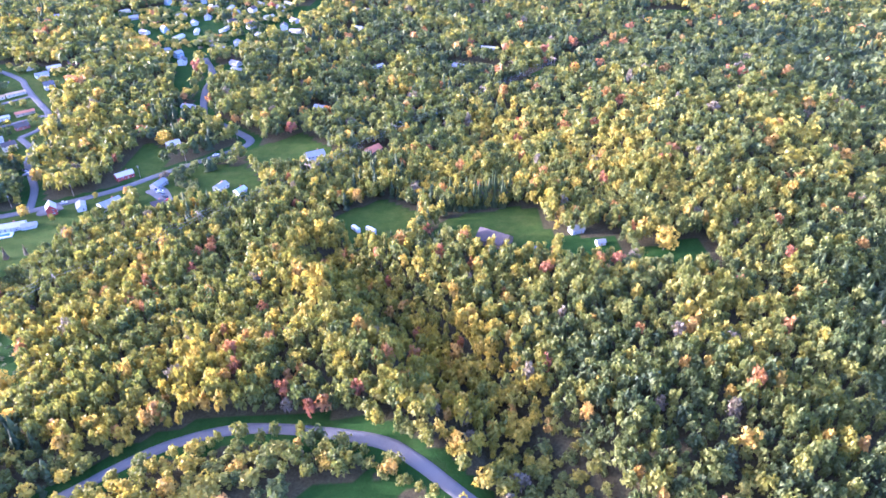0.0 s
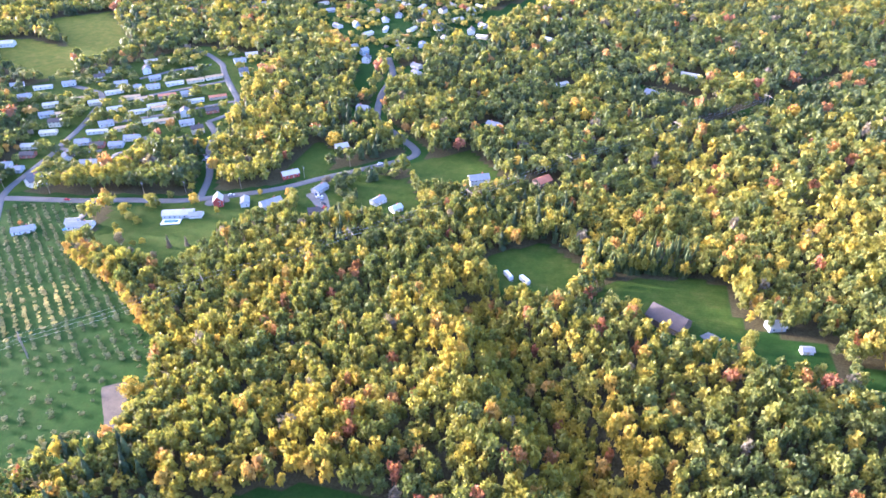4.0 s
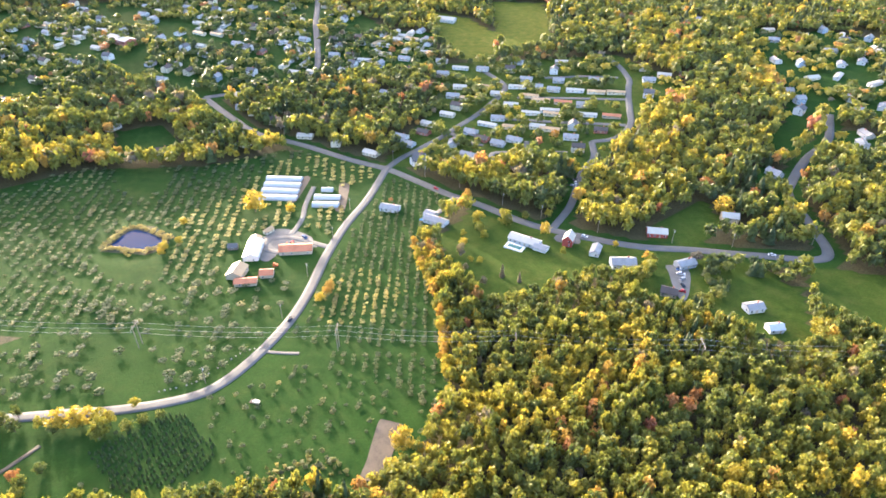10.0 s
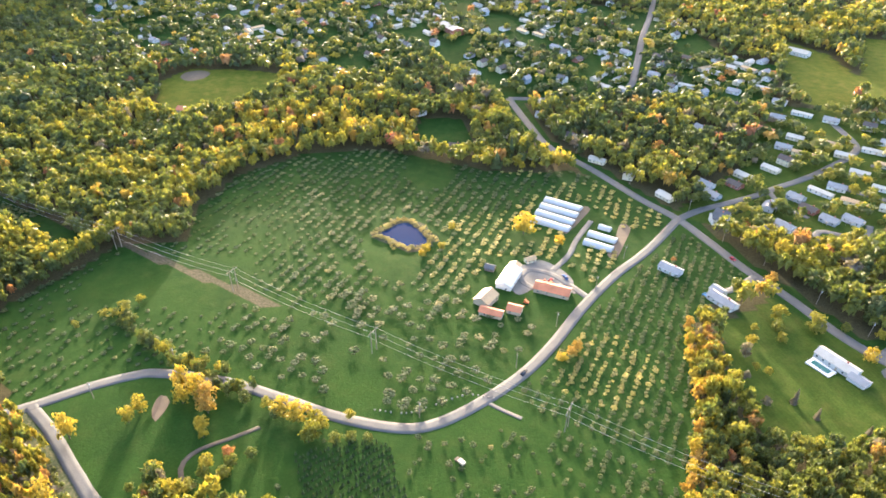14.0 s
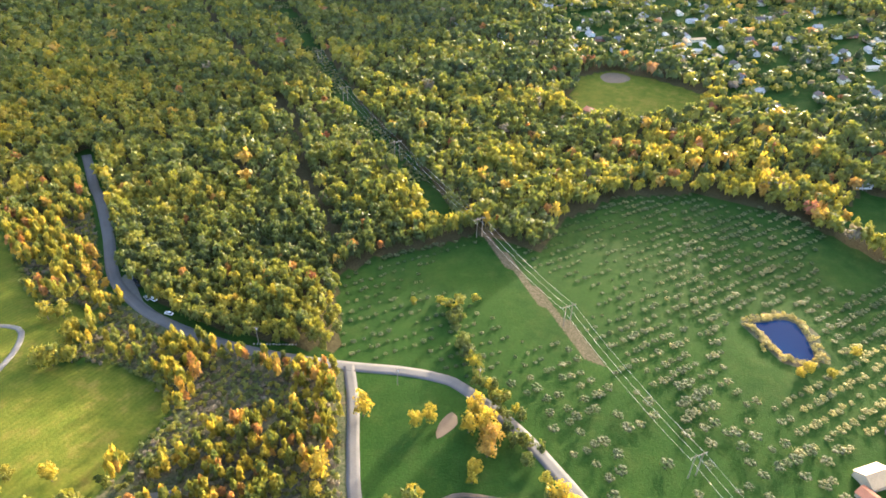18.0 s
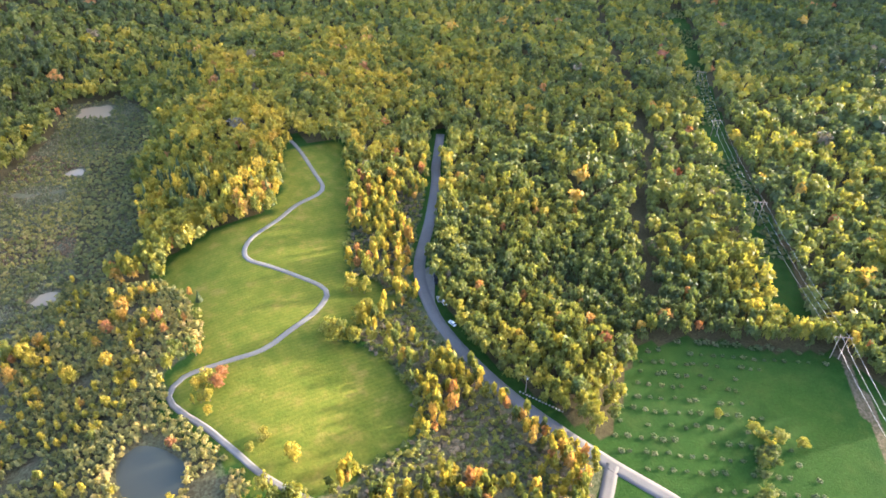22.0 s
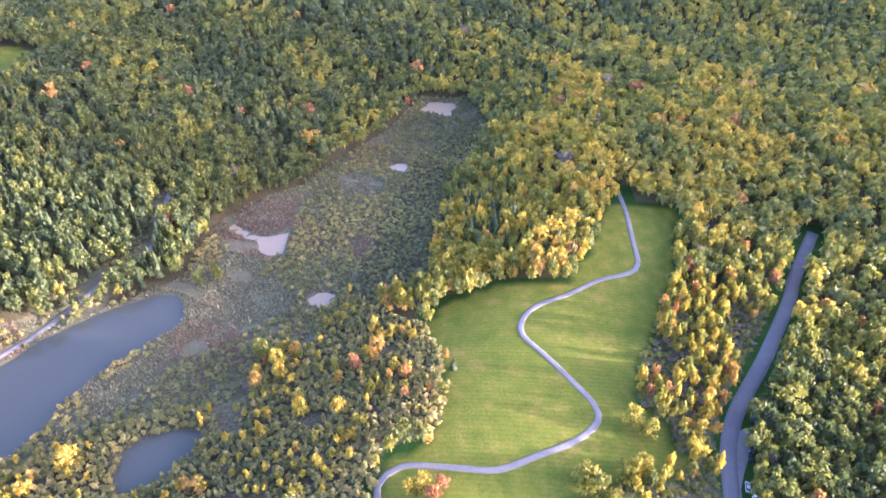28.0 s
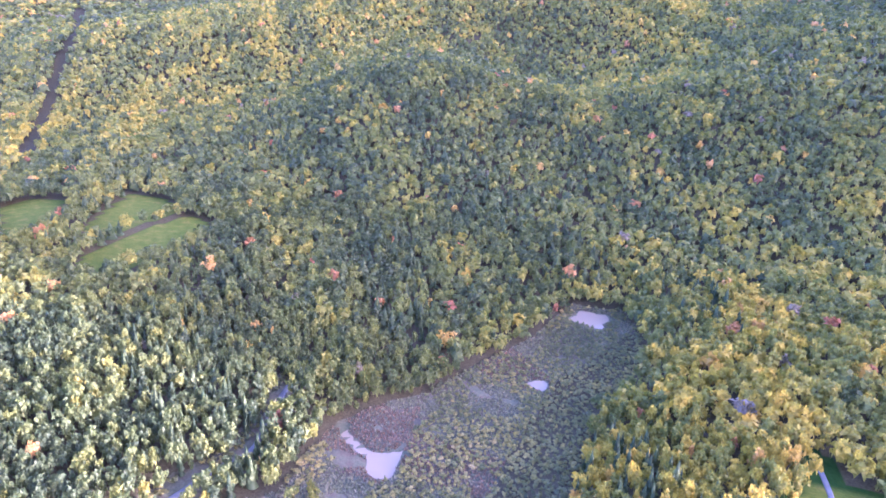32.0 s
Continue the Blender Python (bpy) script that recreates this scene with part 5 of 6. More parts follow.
def car(x, y, turn, paint, label, group="", pickup=False):
    l, w = (5.2, 1.95) if pickup else (4.5, 1.8)
    ob = thing("pickup_truck" if pickup else "car", x, y, turn, label, "pickup truck" if pickup else "car", group, -0.24)
    body = part("body", shared(f"car_body_{paint}_{l:g}", lambda: car_body(l, w), PAINTS[paint]), ob)
    part("windows", shared(f"car_glass_{l:g}", lambda: car_cabin(l, w), GLASS), ob)
    part("roof", shared(f"car_roof_{paint}_{l:g}", lambda: boxes((l * 0.37, w * 0.7, 0.05, 1.42, -0.11 * l)), PAINTS[paint]), ob)
    for a in (-0.31, 0.31):
        for s in (-1, 1):
            wheel = part("wheel", shared("wheel", lambda: tube([(0, -0.11, 0), (0, 0.11, 0)], 0.33, 10), RUBBER), ob, (a * l, s * (w / 2 - 0.1), 0.33))
            part("rim", shared("rim", lambda: tube([(0, -0.12, 0), (0, 0.12, 0)], 0.19, 8), WIRE), wheel)
    for s in (-1, 1):
        part("headlight", shared("headlight", lambda: boxes((0.08, 0.35, 0.14)), LAMP_GLASS), ob, (l * 0.487, s * w * 0.33, 0.62))
    return ob


for x, y, turn, paint in ((-313.4, -103.4, 1.72, "white"), (-317.8, -119, 1.45, "white"), (-316.6, -122.2, 1.3, "silver"), (-322.5, -135.5, 1.2, "black"), (-324.5, -139.5, 1.2, "black"), (-330.5, -154.4, 1.1, "black")):
    car(x, y, turn + math.pi, paint, f"{paint} car parked on the roadside gravel", "cars parked along the road")
car(-320, 221, 2.3, "black", "dark car driving on the orchard road")
car(-282, 421, 0.45, "white", "white car driving on the county road")
car(-190, 496, 0.7, "white", "white car driving on the county road")
car(-405, 388, 0.2, "red", "red car driving on the county road")
for k, (x, y) in enumerate(((-214, 432), (-210, 428), (-206, 422), (-203, 416), (-218, 436), (-341, 478), (-339, 473), (-345, 482), (-400, 262), (-402, 272))):
    car(x, y, 0.6 + k, ("white", "silver", "black", "red", "blue")[k % 5], "parked car in a gravel yard", "cars in yards", k % 3 == 0)


def trailer(x, y, turn):
    ob = thing("camper_trailer", x, y, turn, "white camper trailer parked at the field's edge", "trailer", "trailers by the field", -0.1)
    part("body", shared("trailer_body", lambda: boxes((7.5, 2.4, 2.3, 0.55), (6.9, 2.2, 0.25, 2.85)), WHITE), ob)
    part("drawbar", shared("drawbar", lambda: boxes((1.6, 0.2, 0.15, 0.5, 4.4)), GREY), ob)
    part("window", shared("trailer_window", lambda: boxes((1.4, 0.06, 0.7)), GLASS), ob, (1, -1.22, 1.6))
    for s in (-1, 1):
        part("wheel", shared("wheel", lambda: tube([(0, -0.11, 0), (0, 0.11, 0)], 0.33, 10), RUBBER), ob, (-0.4, s * 1.1, 0.33))


trailer(-56, 353, -0.9)
trailer(-46, 350, -0.75)
cart = thing("harvest_wagon", -269, 178, 0.6, "flat farm wagon with pale crates in the orchard", "wagon")
part("deck", shared("deck", lambda: boxes((5.0, 2.1, 0.2, 0.8)), OLD_WOOD), cart)
part("crate", shared("crate", lambda: boxes((3.0, 1.8, 0.8, 1.0)), CREAM), cart, (0.8, 0, 0))
for a in (-1.7, 1.7):
    for s in (-1, 1):
        part("wheel", shared("wheel", lambda: tube([(0, -0.11, 0), (0, 0.11, 0)], 0.33, 10), RUBBER), cart, (a, s * 0.95, 0.33), size=(1.2, 1, 1.2))
for x, y in ((-398, 258), (-396, 261), (-379, 240)):
    m = thing("farm_machine", x, y, 1.0, "orange farm machine parked in the yard", "machine", "farm machines")
    part("hull", shared("hull", lambda: boxes((3.0, 1.6, 0.9, 0.7), (1.2, 1.4, 1.0, 1.6, -0.6)), ORANGE), m)
    for a in (-1.0, 1.0):
        for s in (-1, 1):
            part("wheel", shared("wheel", lambda: tube([(0, -0.11, 0), (0, 0.11, 0)], 0.33, 10), RUBBER), m, (a, s * 0.85, 0.45), size=(1.4, 1.4, 1.4))


# ---- power line and poles ----
def h_frame(x, y, turn):
    ob = thing("power_pole", x, y, turn, "weathered wooden twin-pole power line frame", "power pole", "frames of the power line", 0.5)
    for s in (-2.0, 2.0):
        part("pole", shared("hpole", lambda: tube([(0, 0, 0), (0, 0, 16)], [0.24, 0.15], 8), POLE_WOOD), ob, (s, 0, 0))
    part("crossarm", shared("hbeam", lambda: boxes((8.4, 0.25, 0.3)), POLE_WOOD), ob, (0, 0, 14.2))
    for s in (-3.8, 0, 3.8):
        part("insulator", shared("insulator", lambda: tube([(0, 0, -1.1), (0, 0, 0)], 0.09, 6), GREY), ob, (s, 0, 14.2))


FRAMES = [(-694, -287), (-620, -205), (-545, -106), (-473, -3), (-415, 74), (-347, 149), (-281, 229), (-222, 298), (-160, 366), (-100, 436), (-40, 510), (40, 588), (117, 660)]
for k, (x, y) in enumerate(FRAMES):
    a, b = FRAMES[max(k - 1, 0)], FRAMES[min(k + 1, len(FRAMES) - 1)]
    h_frame(x, y, math.atan2(b[1] - a[1], b[0] - a[0]) + math.pi / 2)
line = tagged(new("power_line"), "three slack wires of the overhead power line", "power line")
for (ax, ay), (bx, by) in zip(FRAMES, FRAMES[1:]):
    d = Vector((bx - ax, by - ay)).normalized()
    za, zb = land_at(ax, ay) + 12.6, land_at(bx, by) + 12.6
    for s in (-3.8, 0, 3.8):
        ox, oy = -d.y * s, d.x * s
        pts = [(ax + (bx - ax) * k / 10 + ox, ay + (by - ay) * k / 10 + oy, za + (zb - za) * k / 10 - 2.4 * 4 * (k / 10) * (1 - k / 10)) for k in range(11)]
        v, f = tube(pts, 0.05, 4)
        part("wire", mesh_of("wire", v, f, WIRE), line)


def road_pole(x, y, turn):
    ob = thing("utility_pole", x, y, turn, "wooden utility pole beside the road", "utility pole", "poles along the roads", 0.4)
    part("pole", shared("rpole", lambda: tube([(0, 0, 0), (0, 0, 11)], [0.19, 0.12], 8), POLE_WOOD), ob)
    part("crossarm", shared("rarm", lambda: boxes((2.4, 0.14, 0.16)), POLE_WOOD), ob, (0, 0, 10.2))
    part("transformer", shared("rcan", lambda: tube([(0, 0, 0), (0, 0, 0.9)], 0.25, 8), GREY), ob, (0.35, 0, 8.8))


for x, y in ((-324, 218), (-297, 165), (-387, 286), (-418, 318), (-355, 250), (-395, 404), (-320, 418), (-427, 394), (-352, 410), (-280, 432), (-240, 460), (-212, 486), (-470, 392), (-520, 368), (-580, 345),
             (-330, 20), (-350, 52), (-320, -52), (-180, 528), (-216, 590)):
    road_pole(x, y, random.uniform(0, 3))

stone_key = lambda k: shared(f"boulder_{k}", lambda: (lambda b: (b[0] * np.array((1, 0.8, 0.6)) + (0, 0, 0.2), b[1]))(lump(ICO1, (0, 0, 0), (0.6, 0.6, 0.6), 0.25)), STONE)
for k in range(14):
    s = k / 13
    ob = new("boulder", stone_key(k % 4))
    x, y = -313.5 - 10 * s, -52 + 17 * s
    ob.location = (x - 4.5, y - 1, land_at(x - 4.5, y - 1) + 0.2)
    tagged(ob, "pale boulder set along the road verge", "boulder", "boulders by the road")
pts = curve_through([(-300, 202), (-304, 190), (-299, 172), (-296, 160), (-300, 146)], 2.4)
for k, (x, y) in enumerate(pts):
    if k % 7 == 5:
        continue
    ob = new("boulder", stone_key(k % 4))
    ob.location = (x - 4.5, y - 0.5, land_at(x - 4.5, y - 0.5) + 0.15)
    tagged(ob, "pale boulder in a low wall along the road", "boulder", "low wall along the road")


# ---- single trees ----
def tinted(key, verts, faces, tint, mat):
    m = bpy.data.meshes.new(key)
    m.from_pydata([tuple(map(float, v)) for v in verts], [], [tuple(map(int, f)) for f in faces])
    m.attributes.new("tint", "FLOAT", "FACE").data.foreach_set("value", np.full(len(faces), tint))
    m.materials.append(mat)
    m.update()
    return m


def trunk_mesh():
    """A tapered, slightly bent trunk with four limbs."""
    v, f = tube([(0, 0, -0.05), (0.01, 0, 0.2), (0, 0.015, 0.45), (0.01, 0.0, 0.7)], [0.035, 0.028, 0.02, 0.008], 6)
    for k in range(4):
        a = 1.6 * k + 0.4
        lv, lf = tube([(0, 0, 0.3 + 0.05 * k), (0.12 * math.cos(a), 0.12 * math.sin(a), 0.42 + 0.05 * k), (0.25 * math.cos(a), 0.25 * math.sin(a), 0.55 + 0.05 * k)], [0.016, 0.011, 0.005], 5)
        f += [tuple(i + len(v) for i in q) for q in lf]
        v += lv
    return v, f


TRUNK = shared("trunk", trunk_mesh, BARK)
PALE_TRUNK = shared("pale_trunk", trunk_mesh, PALE_BARK)
CROWNS = {}
NAMES = ((0.15, "dark green"), (0.35, "green"), (0.52, "olive green"), (0.68, "yellow-green"), (0.82, "golden yellow"), (0.91, "orange"), (0.98, "russet red"), (1.1, "bare grey-brown"))


def colour_of(tint):
    return next(n for top, n in NAMES if tint <= top)


def crown_mesh(kind, tint, k):
    tint = round(tint * 12) / 12
    key = (kind, tint, k)
    if key not in CROWNS:
        v, f = ragged_crown(24, 18, 0.055) if kind == "broad" else ragged_crown(15, 14, 0.075) if kind == "wood" else pine_crown()
        CROWNS[key] = tinted(f"{kind}_crown", v, f, tint, NEEDLES if kind == "spruce" and tint < 0.98 else LEAVES)
    return CROWNS[key]


def tree(x, y, wide, tall, tint, kind="broad", label="", group="", k=None):
    ob = thing("spruce_tree" if kind == "spruce" else "tree", x, y, random.uniform(0, 6.3), label or f"{colour_of(tint)} autumn tree with a rounded leafy crown", "tree", group)
    part("trunk", PALE_TRUNK if tint > 0.98 else TRUNK, ob, size=(tall * 0.75, tall * 0.75, tall))
    part("crown", crown_mesh(kind, tint, random.randrange(3) if k is None else k), ob, (0, 0, -0.16 * tall), size=(wide, wide, tall * 1.16))
    return ob


for x, y, wide, tall, tint in (
    (-459, 262, 19, 16, 0.76), (-372, 392, 9, 11, 0.86), (-332, 393, 11, 11, 0.5), (-342, 377, 10, 9, 0.62), (-302, 403, 8, 9, 0.78), (-291, 118, 9, 11, 0.5), (-325, 67, 11, 12, 0.78), (-331, 59, 9, 13, 0.76),
    (-319, 71, 11, 11, 0.84), (-308, 105, 11, 9, 0.76), (-303, 112, 11, 10, 0.76), (-299, 119, 8, 8, 0.6), (-313, 98, 7, 7, 0.5), (-306, 17, 9, 15, 0.74), (-312, 39, 7, 10, 0.66), (-318, 43, 7, 9, 0.7),
    (-272, 20, 9, 14, 0.76), (-264, 23, 6, 6, 0.7), (-321, 60, 8, 11, 0.76), (-313, 72, 9, 9, 0.82), (-298, 72, 5, 6, 0.6), (-275, 58, 5, 5, 0.6), (-317, -12, 6, 9, 0.72), (-271.7, -3.7, 6, 8, 0.7), (-256, 2, 5, 5, 0.45), (-275.5, -21.4, 5, 10, 0.8), (-269.3, -29, 5, 7, 0.66), (-303, 71, 7, 8, 0.66), (-281, 76, 7, 7, 0.6), (-280, 56, 8, 8, 0.7), (-286, 84, 6, 6, 0.9), (-296, 122, 6, 7, 0.56), (-301, 134, 5, 5, 0.62), (-257.9, -111.7, 11, 10, 0.55),
    (-263.9, -107.7, 8, 9, 0.62), (-277.7, -122, 10, 10, 0.58), (-255.8, -116.1, 9, 9, 0.52), (-271.7, -118.6, 9, 10, 0.62), (-278.2, -143, 9, 10, 0.56), (-283.3, -139, 7, 9, 0.5), (-218.5, -57.8, 7, 9, 0.7), (-206, -68.4, 4, 4, 0.5),
    (-212.7, -73, 4, 4, 0.56), (-200.3, -108.8, 7, 8, 0.66), (-204.1, -104.8, 6, 7, 0.92), (-197.5, -104, 5, 6, 0.7), (-339.3, -122, 17, 14, 0.36), (-338, -141.4, 17, 15, 0.36), (-343.9, -158.3, 16, 15, 0.38), (-331.3, -111, 13, 12, 0.4),
    (-501, 20, 9, 9, 0.5), (-472, 214, 6, 6, 0.7), (-446, 192, 7, 6, 0.66), (-447, 202, 6, 5, 0.62), (-440, 188, 5, 5, 0.74), (-441, 282, 7, 8, 0.74), (-330, 250, 7, 6, 0.8), (-334, 254, 7, 7, 0.84),
    (-326, 243, 6, 6, 0.76), (-275, 392, 4, 6, 0.5), (-205, 216, 12, 11, 0.76), (-316, 340, 7, 9, 0.99), (-300, 330, 5, 6, 0.99), (-282, 330, 5, 5, 0.99), (-325, 350, 7, 6, 0.66), (-240, 520, 14, 13, 0.72),
    (-252.7, -254.4, 14, 15, 0.74), (-261.2, -263.3, 13, 15, 0.76), (-271.5, -273, 12, 15, 0.74), (-246.1, -247.3, 11, 12, 0.62), (125, 303, 13, 15, 0.76), (-12, 350, 10, 12, 0.68), (-6, 358, 9, 12, 0.68), (-18, 344, 9, 11, 0.66),
    (-402, 17, 7, 6, 0.45), (-408, 24, 6, 5, 0.5), (-396, 8, 6, 5, 0.5), (-388, -4, 5, 4, 0.48), (-541, -228, 18, 17, 0.46), (-181.3, -85.1, 5, 5, 0.9), (-150.3, -149.2, 8, 9, 0.76), (-158.1, -167.5, 7, 8, 0.86), (-142.2, -139.6, 7, 8, 0.82),
    (-65.1, -104, 9, 9, 0.76), (-54.5, -100.1, 9, 8, 0.76), (-85.6, -94.1, 6, 6, 0.8), (-120.2, -91.7, 6, 6, 0.82), (-172.3, -177.8, 7, 8, 0.88), (-180.7, -154.2, 7, 8, 0.7), (-186.6, -163.7, 8, 9, 0.82), (-178.2, -194.1, 8, 9, 0.78), (-190.3, -191, 7, 8, 0.86),
    (-82.2, -246, 9, 11, 0.5), (-127.6, -182.2, 7, 8, 0.68), (-168.2, -126.8, 6, 7, 0.8), (-179, -135.4, 6, 7, 0.84), (-156.5, -107.8, 6, 7, 0.7)):
    if x < -200 or y > -90:
        tree(x, y, wide * random.uniform(0.9, 1.1), tall * random.uniform(0.9, 1.05), tint)
    if x > -200 and y < -90:
        for k in range(4):
            tree(x + random.uniform(-6, 6), y + random.uniform(-6, 6), wide * random.uniform(0.4, 0.75), tall * random.uniform(0.6, 1.0), min(0.86, max(0.35, tint + random.uniform(-0.35, 0.0))), "wood")
for x, y, wide, tall, tint in (
    (-275, 58, 7, 7, 0.45), (-277, 75, 6, 6, 0.3), (-281, 85, 6, 6, 0.35), (-275, 83, 7, 6, 0.4), (-284, 93, 6, 5, 0.25), (-289, 116, 8, 9, 0.42), (-288, 127, 6, 5, 0.3), (-288, 134, 6, 5, 0.3),
    (-287, 141, 5, 4, 0.35), (-306, 102, 6, 5, 0.2), (-303, 111, 6, 5, 0.3), (-317, 88, 7, 7, 0.25), (-324, 79, 7, 7, 0.17), (-271, 70, 7, 6, 0.4), (-274, 48, 4, 4, 0.35), (-334, 371, 7, 7, 0.42),
    (-335, 358, 5, 5, 0.5), (-327, 391, 9, 9, 0.4), (-326, 408, 6, 6, 0.33), (-306, 340, 5, 4, 0.58), (-302, 344, 5, 4, 0.58), (-270, 316, 7, 7, 0.3), (-261, 318, 7, 6, 0.35), (-258, 300, 8, 7, 0.3),
    (-251, 306, 8, 7, 0.25), (-253, 317, 5, 4, 0.99), (-246, 329, 6, 6, 0.3), (-272, 303, 7, 8, 0.4), (-324, 367, 6, 6, 0.5), (-260, 426, 5, 5, 0.66), (-230, 406, 7, 7, 0.4), (-230, 420, 7, 7, 0.5),
    (-290, 449, 7, 7, 0.75), (-307, 452, 8, 9, 0.4), (-410, 349, 4, 3, 0.94), (-442, 421, 5, 4, 0.9)):
    tree(x, y, wide * random.uniform(0.9, 1.1), tall, tint)
for x, y, wide, tall, tint in (
    (-178, -213, 8, 10, 0.84), (-185, -213, 7, 9, 0.84), (-134, -175, 9, 11, 0.7), (-137, -168, 7, 9, 0.66), (-128, -163, 7, 9, 0.82), (-140, -184, 6, 8, 0.86), (-169, -170, 6, 8, 0.9), (-177, -180, 9, 10, 0.8),
    (-190, -163, 6, 8, 0.9), (-200, -129, 8, 9, 0.84), (-166, -145, 6, 8, 0.75), (-163, -118, 5, 7, 0.6), (-123, -111, 7, 7, 0.82), (-118, -112, 6, 7, 0.84), (-70, -123, 10, 10, 0.76), (-196, -107, 6, 7, 0.66),
    (-199, -99, 5, 6, 0.58), (-204, -105, 5, 6, 0.92), (-197, -92, 4, 5, 0.7), (-207, -110, 5, 6, 0.94), (-213, -71, 4, 3, 0.5), (-211, -70, 4, 4, 0.45)):
    tree(x, y, wide * random.uniform(0.9, 1.1), tall, tint)
for k, (x, y) in enumerate([(-281, 344), (-270, 348), (-258, 366)]):
    tree(x, y, 4.5 - 0.6 * k, 9.5 - 2 * k, 1.0, "spruce", "pale grey bare larch standing in the lawn", "bare larches on the lawn")
tree(-209.9, -167.8, 4.5, 6.5, 0.3, "spruce", "small dark conical spruce on the mown lawn")
for k in range(30):
    tree(4 + 42 * (k / 29) + random.uniform(-2, 2), 373 + 7 * (k % 3) + random.uniform(-2, 2), random.uniform(6, 8.5), random.uniform(15, 20), 0.6, "spruce", "tall dark green pine at the field's edge", "pines behind the barn field")

# belt of trees east of the orchard, and the hedge across it
BELT = curve_through([(-336, 322), (-326, 318), (-300, 306), (-272, 292), (-246, 276), (-226, 260)], 4.5)
for x, y in BELT:
    for s in (-2.5, 2.5):
        tree(x + s + random.uniform(-1.5, 1.5), y + s + random.uniform(-1.5, 1.5), random.uniform(5, 7.5), random.uniform(7, 11), random.choice((0.42, 0.58, 0.67, 0.75, 0.83)), "wood", group="belt of trees beside the orchard")
for x, y in curve_through([(-394, 15), (-377, 30), (-360, 45), (-345, 62), (-332, 77), (-323, 87)], 4.8):
    for k in range(2):
        tree(x + random.uniform(-4, 4), y + random.uniform(-4, 4), random.uniform(4.5, 7.5), random.uniform(4, 8), random.choice((0.08, 0.17, 0.25, 0.33, 0.42, 0.58)), "wood", group="hedge across the orchard")

# ---- orchard rows ----
def apple_crown():
    """A low, open crown: boughs spreading from the middle, with tufts at their ends."""
    parts = [lump(ICO1, (0, 0, 0.42), (0.15, 0.15, 0.2), 0.25)]
    for k in range(8):
        a, r = 0.785 * k + rng.uniform(-0.3, 0.3), rng.uniform(0.24, 0.42)
        s = rng.uniform(0.09, 0.15)
        parts.append(lump(ICO1, (r * math.cos(a), r * math.sin(a), 0.55 + rng.uniform(-0.15, 0.22)), (s * (1 + abs(math.cos(a)) * 0.4), s * (1 + abs(math.sin(a)) * 0.4), s * 0.9), 0.35))
    parts.append(sprays(34, (0, 0, 0.5), (0.48, 0.48, 0.4), 0.07))
    return joined(parts)


def rows_in(polys, gap, row_gap, angle, keep):
    """Places along straight rows inside the polygons."""
    c, s = math.cos(angle), math.sin(angle)
    u, v = np.meshgrid(np.arange(-700, 700, gap), np.arange(-700, 700, row_gap))
    u = u + rng.uniform(-0.26, 0.26, u.shape) * gap
    v = v + rng.uniform(-0.12, 0.12, v.shape) * row_gap
    x, y = (-350 + u * c - v * s).ravel(), (150 + u * s + v * c).ravel()
    ok = np.zeros(len(x), bool)
    for poly in polys:
        ok |= inside(poly, x, y)
    x, y = x[ok], y[ok]
    ok = keep(x, y) & (to_road(x, y) > 3.5)
    return x[ok], y[ok]


SPRUCE_PLOT = [(-283, 110), (-288, 133), (-284, 149), (-254, 154), (-244, 146), (-250, 115)]
FARM_YARD = [(-432, 232), (-430, 262), (-408, 285), (-376, 282), (-378, 250), (-360, 222), (-385, 205), (-410, 220)]
TUNNELS = [(-512, 296), (-490, 326), (-450, 336), (-425, 316), (-450, 296), (-470, 270)]


def orchard_keep(x, y):
    ok = (off_line(WATERS["orchard_pond"], x, y) > 12) & ~inside(WATERS["orchard_pond"], x, y)
    ok &= ~inside(FARM_YARD, x, y) & ~inside(TUNNELS, x, y) & ~inside(SPRUCE_PLOT, x, y) & ~inside(HEDGE_GREEN, x, y) & ~inside(PLOT, x, y)
    ok &= (off_line(DIRT, x, y) > 9) & (off_line(FRAMES, x, y) > 3)
    ok &= waves(x, y, 26, 61) > 0.2
    ok &= np.hypot(x + 459, y - 262) > 12
    ok &= (np.hypot(x + 300, y - 160) > 105) | (rng.uniform(size=len(x)) < 0.5)
    return ok & (rng.uniform(size=len(x)) < 0.86)


def east_keep(x, y):
    ok = ~inside(SPRUCE_PLOT, x, y) & ~inside(PLOT, x, y) & (off_line(FRAMES, x, y) > 3) & (rng.uniform(size=len(x)) < 0.85)
    return ok & ((y > 222 + 0.3 * (x + 280)) | (rng.uniform(size=len(x)) < 0.3))


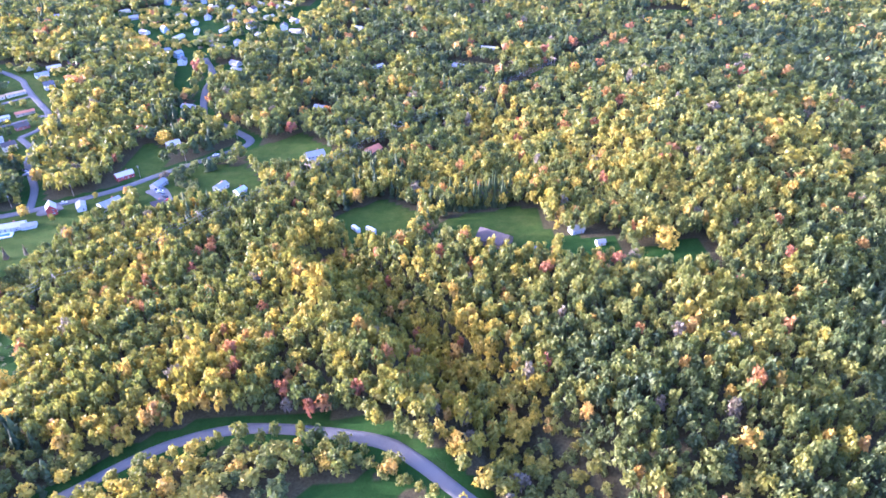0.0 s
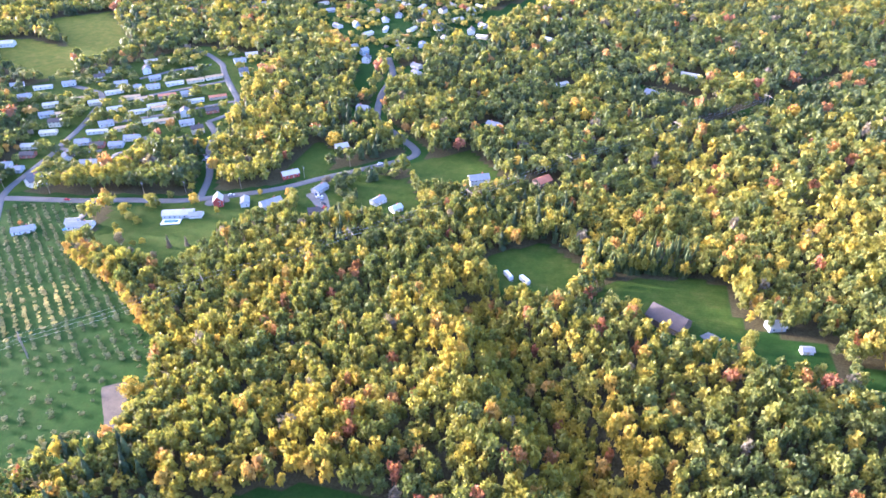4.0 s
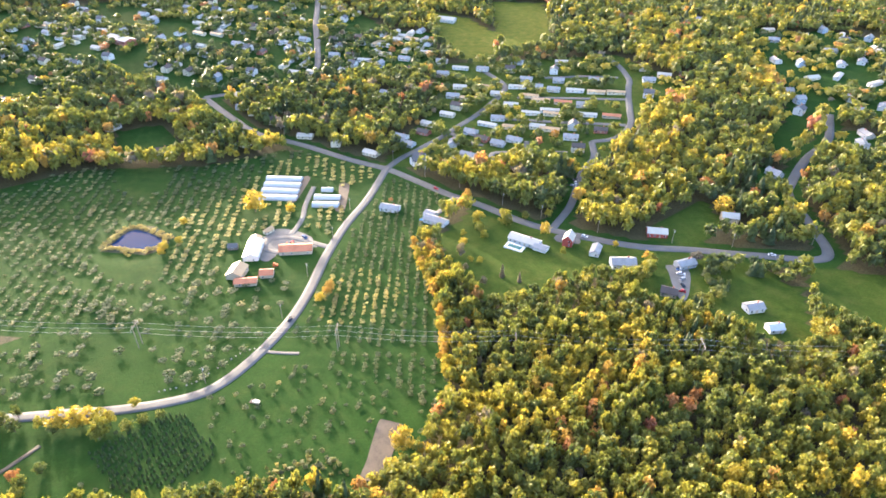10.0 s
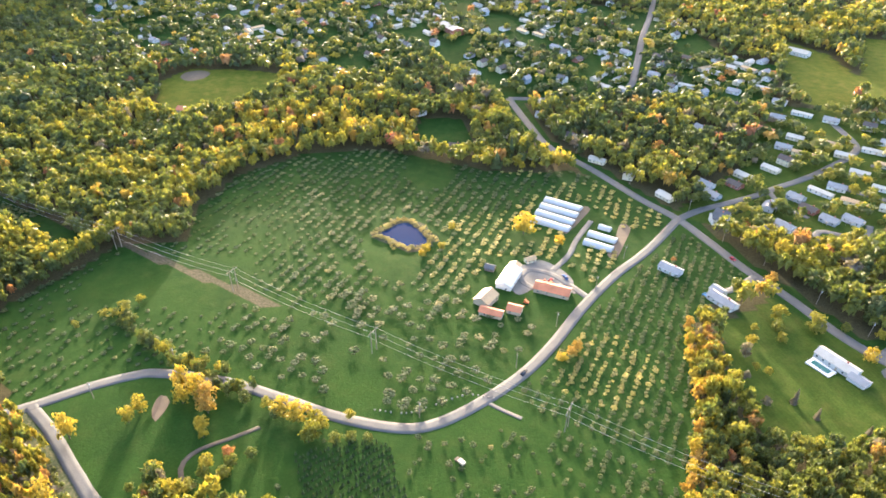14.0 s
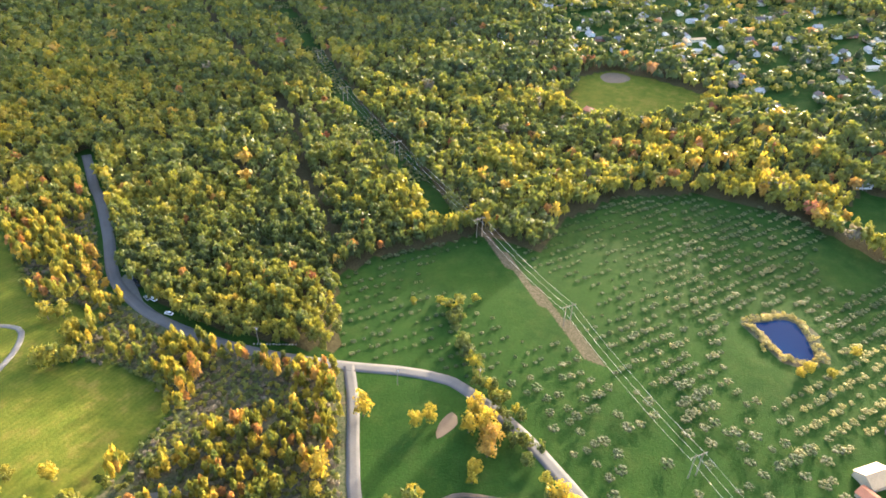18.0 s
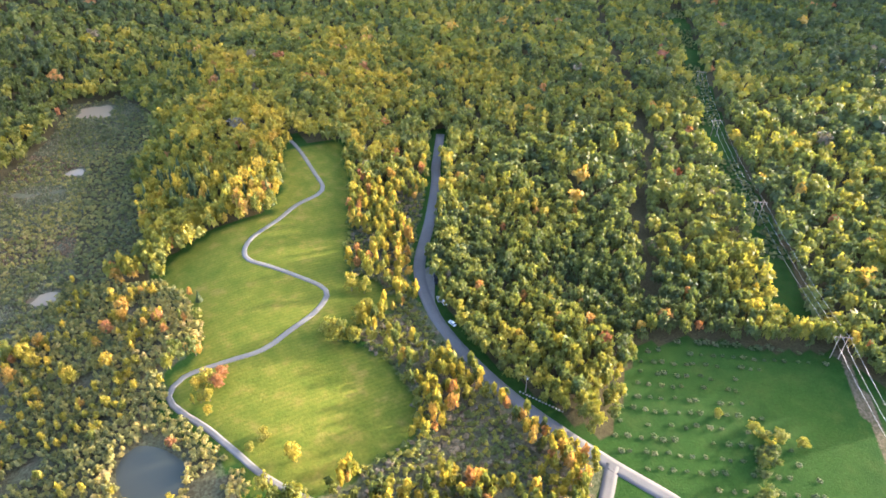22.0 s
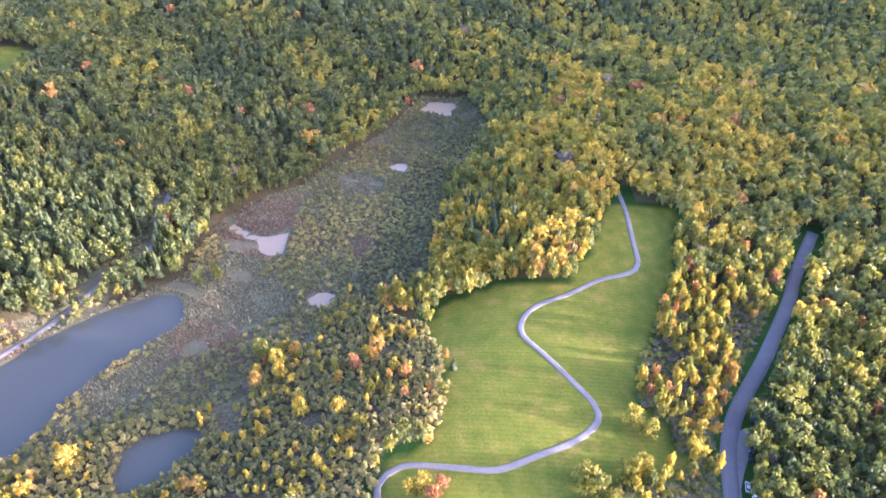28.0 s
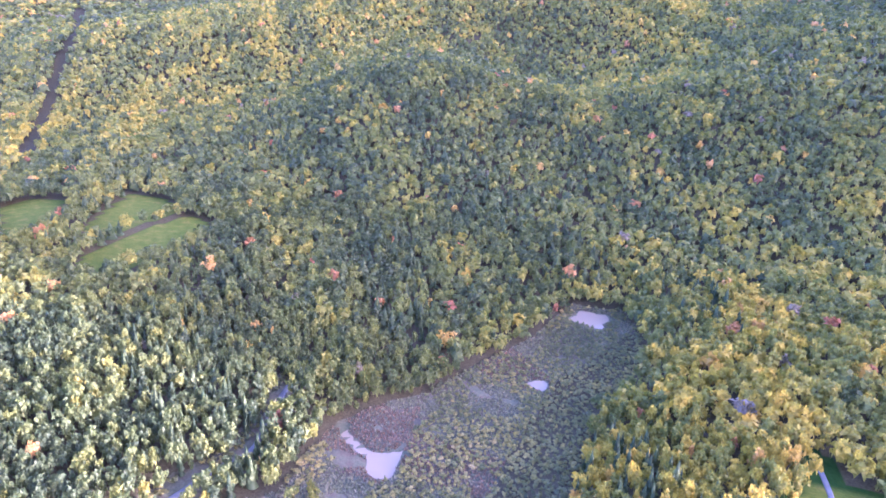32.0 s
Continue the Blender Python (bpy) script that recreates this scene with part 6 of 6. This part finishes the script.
def plant_orchard():
    apple_t = [apple_crown() for _ in range(6)]
    x, y = rows_in([ORCHARD], 5.2, 7.6, radians(148), orchard_keep)
    low = inside([(-329, -9), (-385, -52), (-478, -4), (-540, 40), (-560, 90), (-480, 120), (-400, 80), (-345, 60)], x, y)
    # Evening sun painted into the crowns: golder tint over the north-western rows.
    sun_tint = np.clip((y - 140) / 100, 0, 1) * np.clip((-x - 340) / 80, 0.25, 1) * (waves(x, y, 40, 71) > 0.3)
    n = len(x)
    wide = np.where(low, rng.uniform(2.0, 3.4, n), rng.uniform(3.0, 5.0, n)) * np.where(np.hypot(x + 300, y - 160) < 105, 1.25, 1.0)
    tint = np.clip(np.where(low, 0.12, 0.16 + 0.7 * sun_tint) + rng.normal(0, 0.14, n), 0, 1)
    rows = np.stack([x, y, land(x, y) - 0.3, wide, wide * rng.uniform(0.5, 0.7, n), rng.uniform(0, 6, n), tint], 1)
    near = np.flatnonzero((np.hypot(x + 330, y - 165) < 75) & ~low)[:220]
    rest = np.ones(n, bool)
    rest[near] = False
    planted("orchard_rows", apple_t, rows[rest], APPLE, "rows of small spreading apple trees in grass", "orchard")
    shapes = [tinted("apple_crown", *t, tint, APPLE) for t, tint in zip(apple_t, (0.1, 0.25, 0.4, 0.6, 0.8, 0.95))]
    for i in near:
        ob = thing("apple_tree", x[i], y[i], rows[i, 5], "small spreading apple tree in mown grass", "apple tree", "apple trees by the road")
        part("trunk", TRUNK, ob, size=(1.6, 1.6, wide[i] * 0.6))
        part("crown", shapes[min(5, int(tint[i] * 6))], ob, size=(wide[i], wide[i], wide[i] * 0.62))
    x, y = rows_in([ORCHARD_EAST], 2.9, 5.8, radians(142), east_keep)
    n = len(x)
    wide = rng.uniform(1.8, 3.4, n)
    patch = np.hypot(x + 318, y - 262) < 30
    rows = np.stack([x, y, land(x, y) - 0.3, wide, wide * rng.uniform(0.7, 1.0, n), rng.uniform(0, 6, n), np.clip(np.where(patch, 0.7, 0.12) + rng.normal(0, 0.14, n), 0, 1)], 1)
    planted("orchard_rows", apple_t, rows, APPLE, "rows of low dark apple trees in grass", "orchard")
    x, y = rows_in([SPRUCE_PLOT], 2.0, 3.3, radians(121), lambda a, b: rng.uniform(size=len(a)) < 0.97)
    n = len(x)
    rows = np.stack([x, y, land(x, y) - 0.2, rng.uniform(1.3, 1.8, n), rng.uniform(2.0, 3.2, n), rng.uniform(0, 6, n), rng.uniform(0, 0.9, n)], 1)
    planted("young_spruce_rows", [conifer_crown(4, 7) for _ in range(4)], rows, NEEDLES, "close rows of young dark spruces", "plantation")
    ring = curve_through(WATERS["orchard_pond"], 1.5, True)
    pick = rng.integers(0, len(ring), 420)
    x = np.array([ring[i][0] for i in pick]) + rng.normal(0, 2.6, 420)
    y = np.array([ring[i][1] for i in pick]) + rng.normal(0, 2.6, 420)
    ok = ~inside(ring, x, y) & (off_line(ring, x, y) > 0.6)
    x, y = x[ok], y[ok]
    n = len(x)
    rows = np.stack([x, y, land(x, y) - 0.3, rng.uniform(1.6, 3.4, n), rng.uniform(1.4, 3.4, n), rng.uniform(0, 6, n), rng.uniform(0.6, 1, n)], 1)
    planted("pond_reeds", apple_t, rows, APPLE, "golden reeds and bushes ringing the pond", "reeds")


plant_orchard()
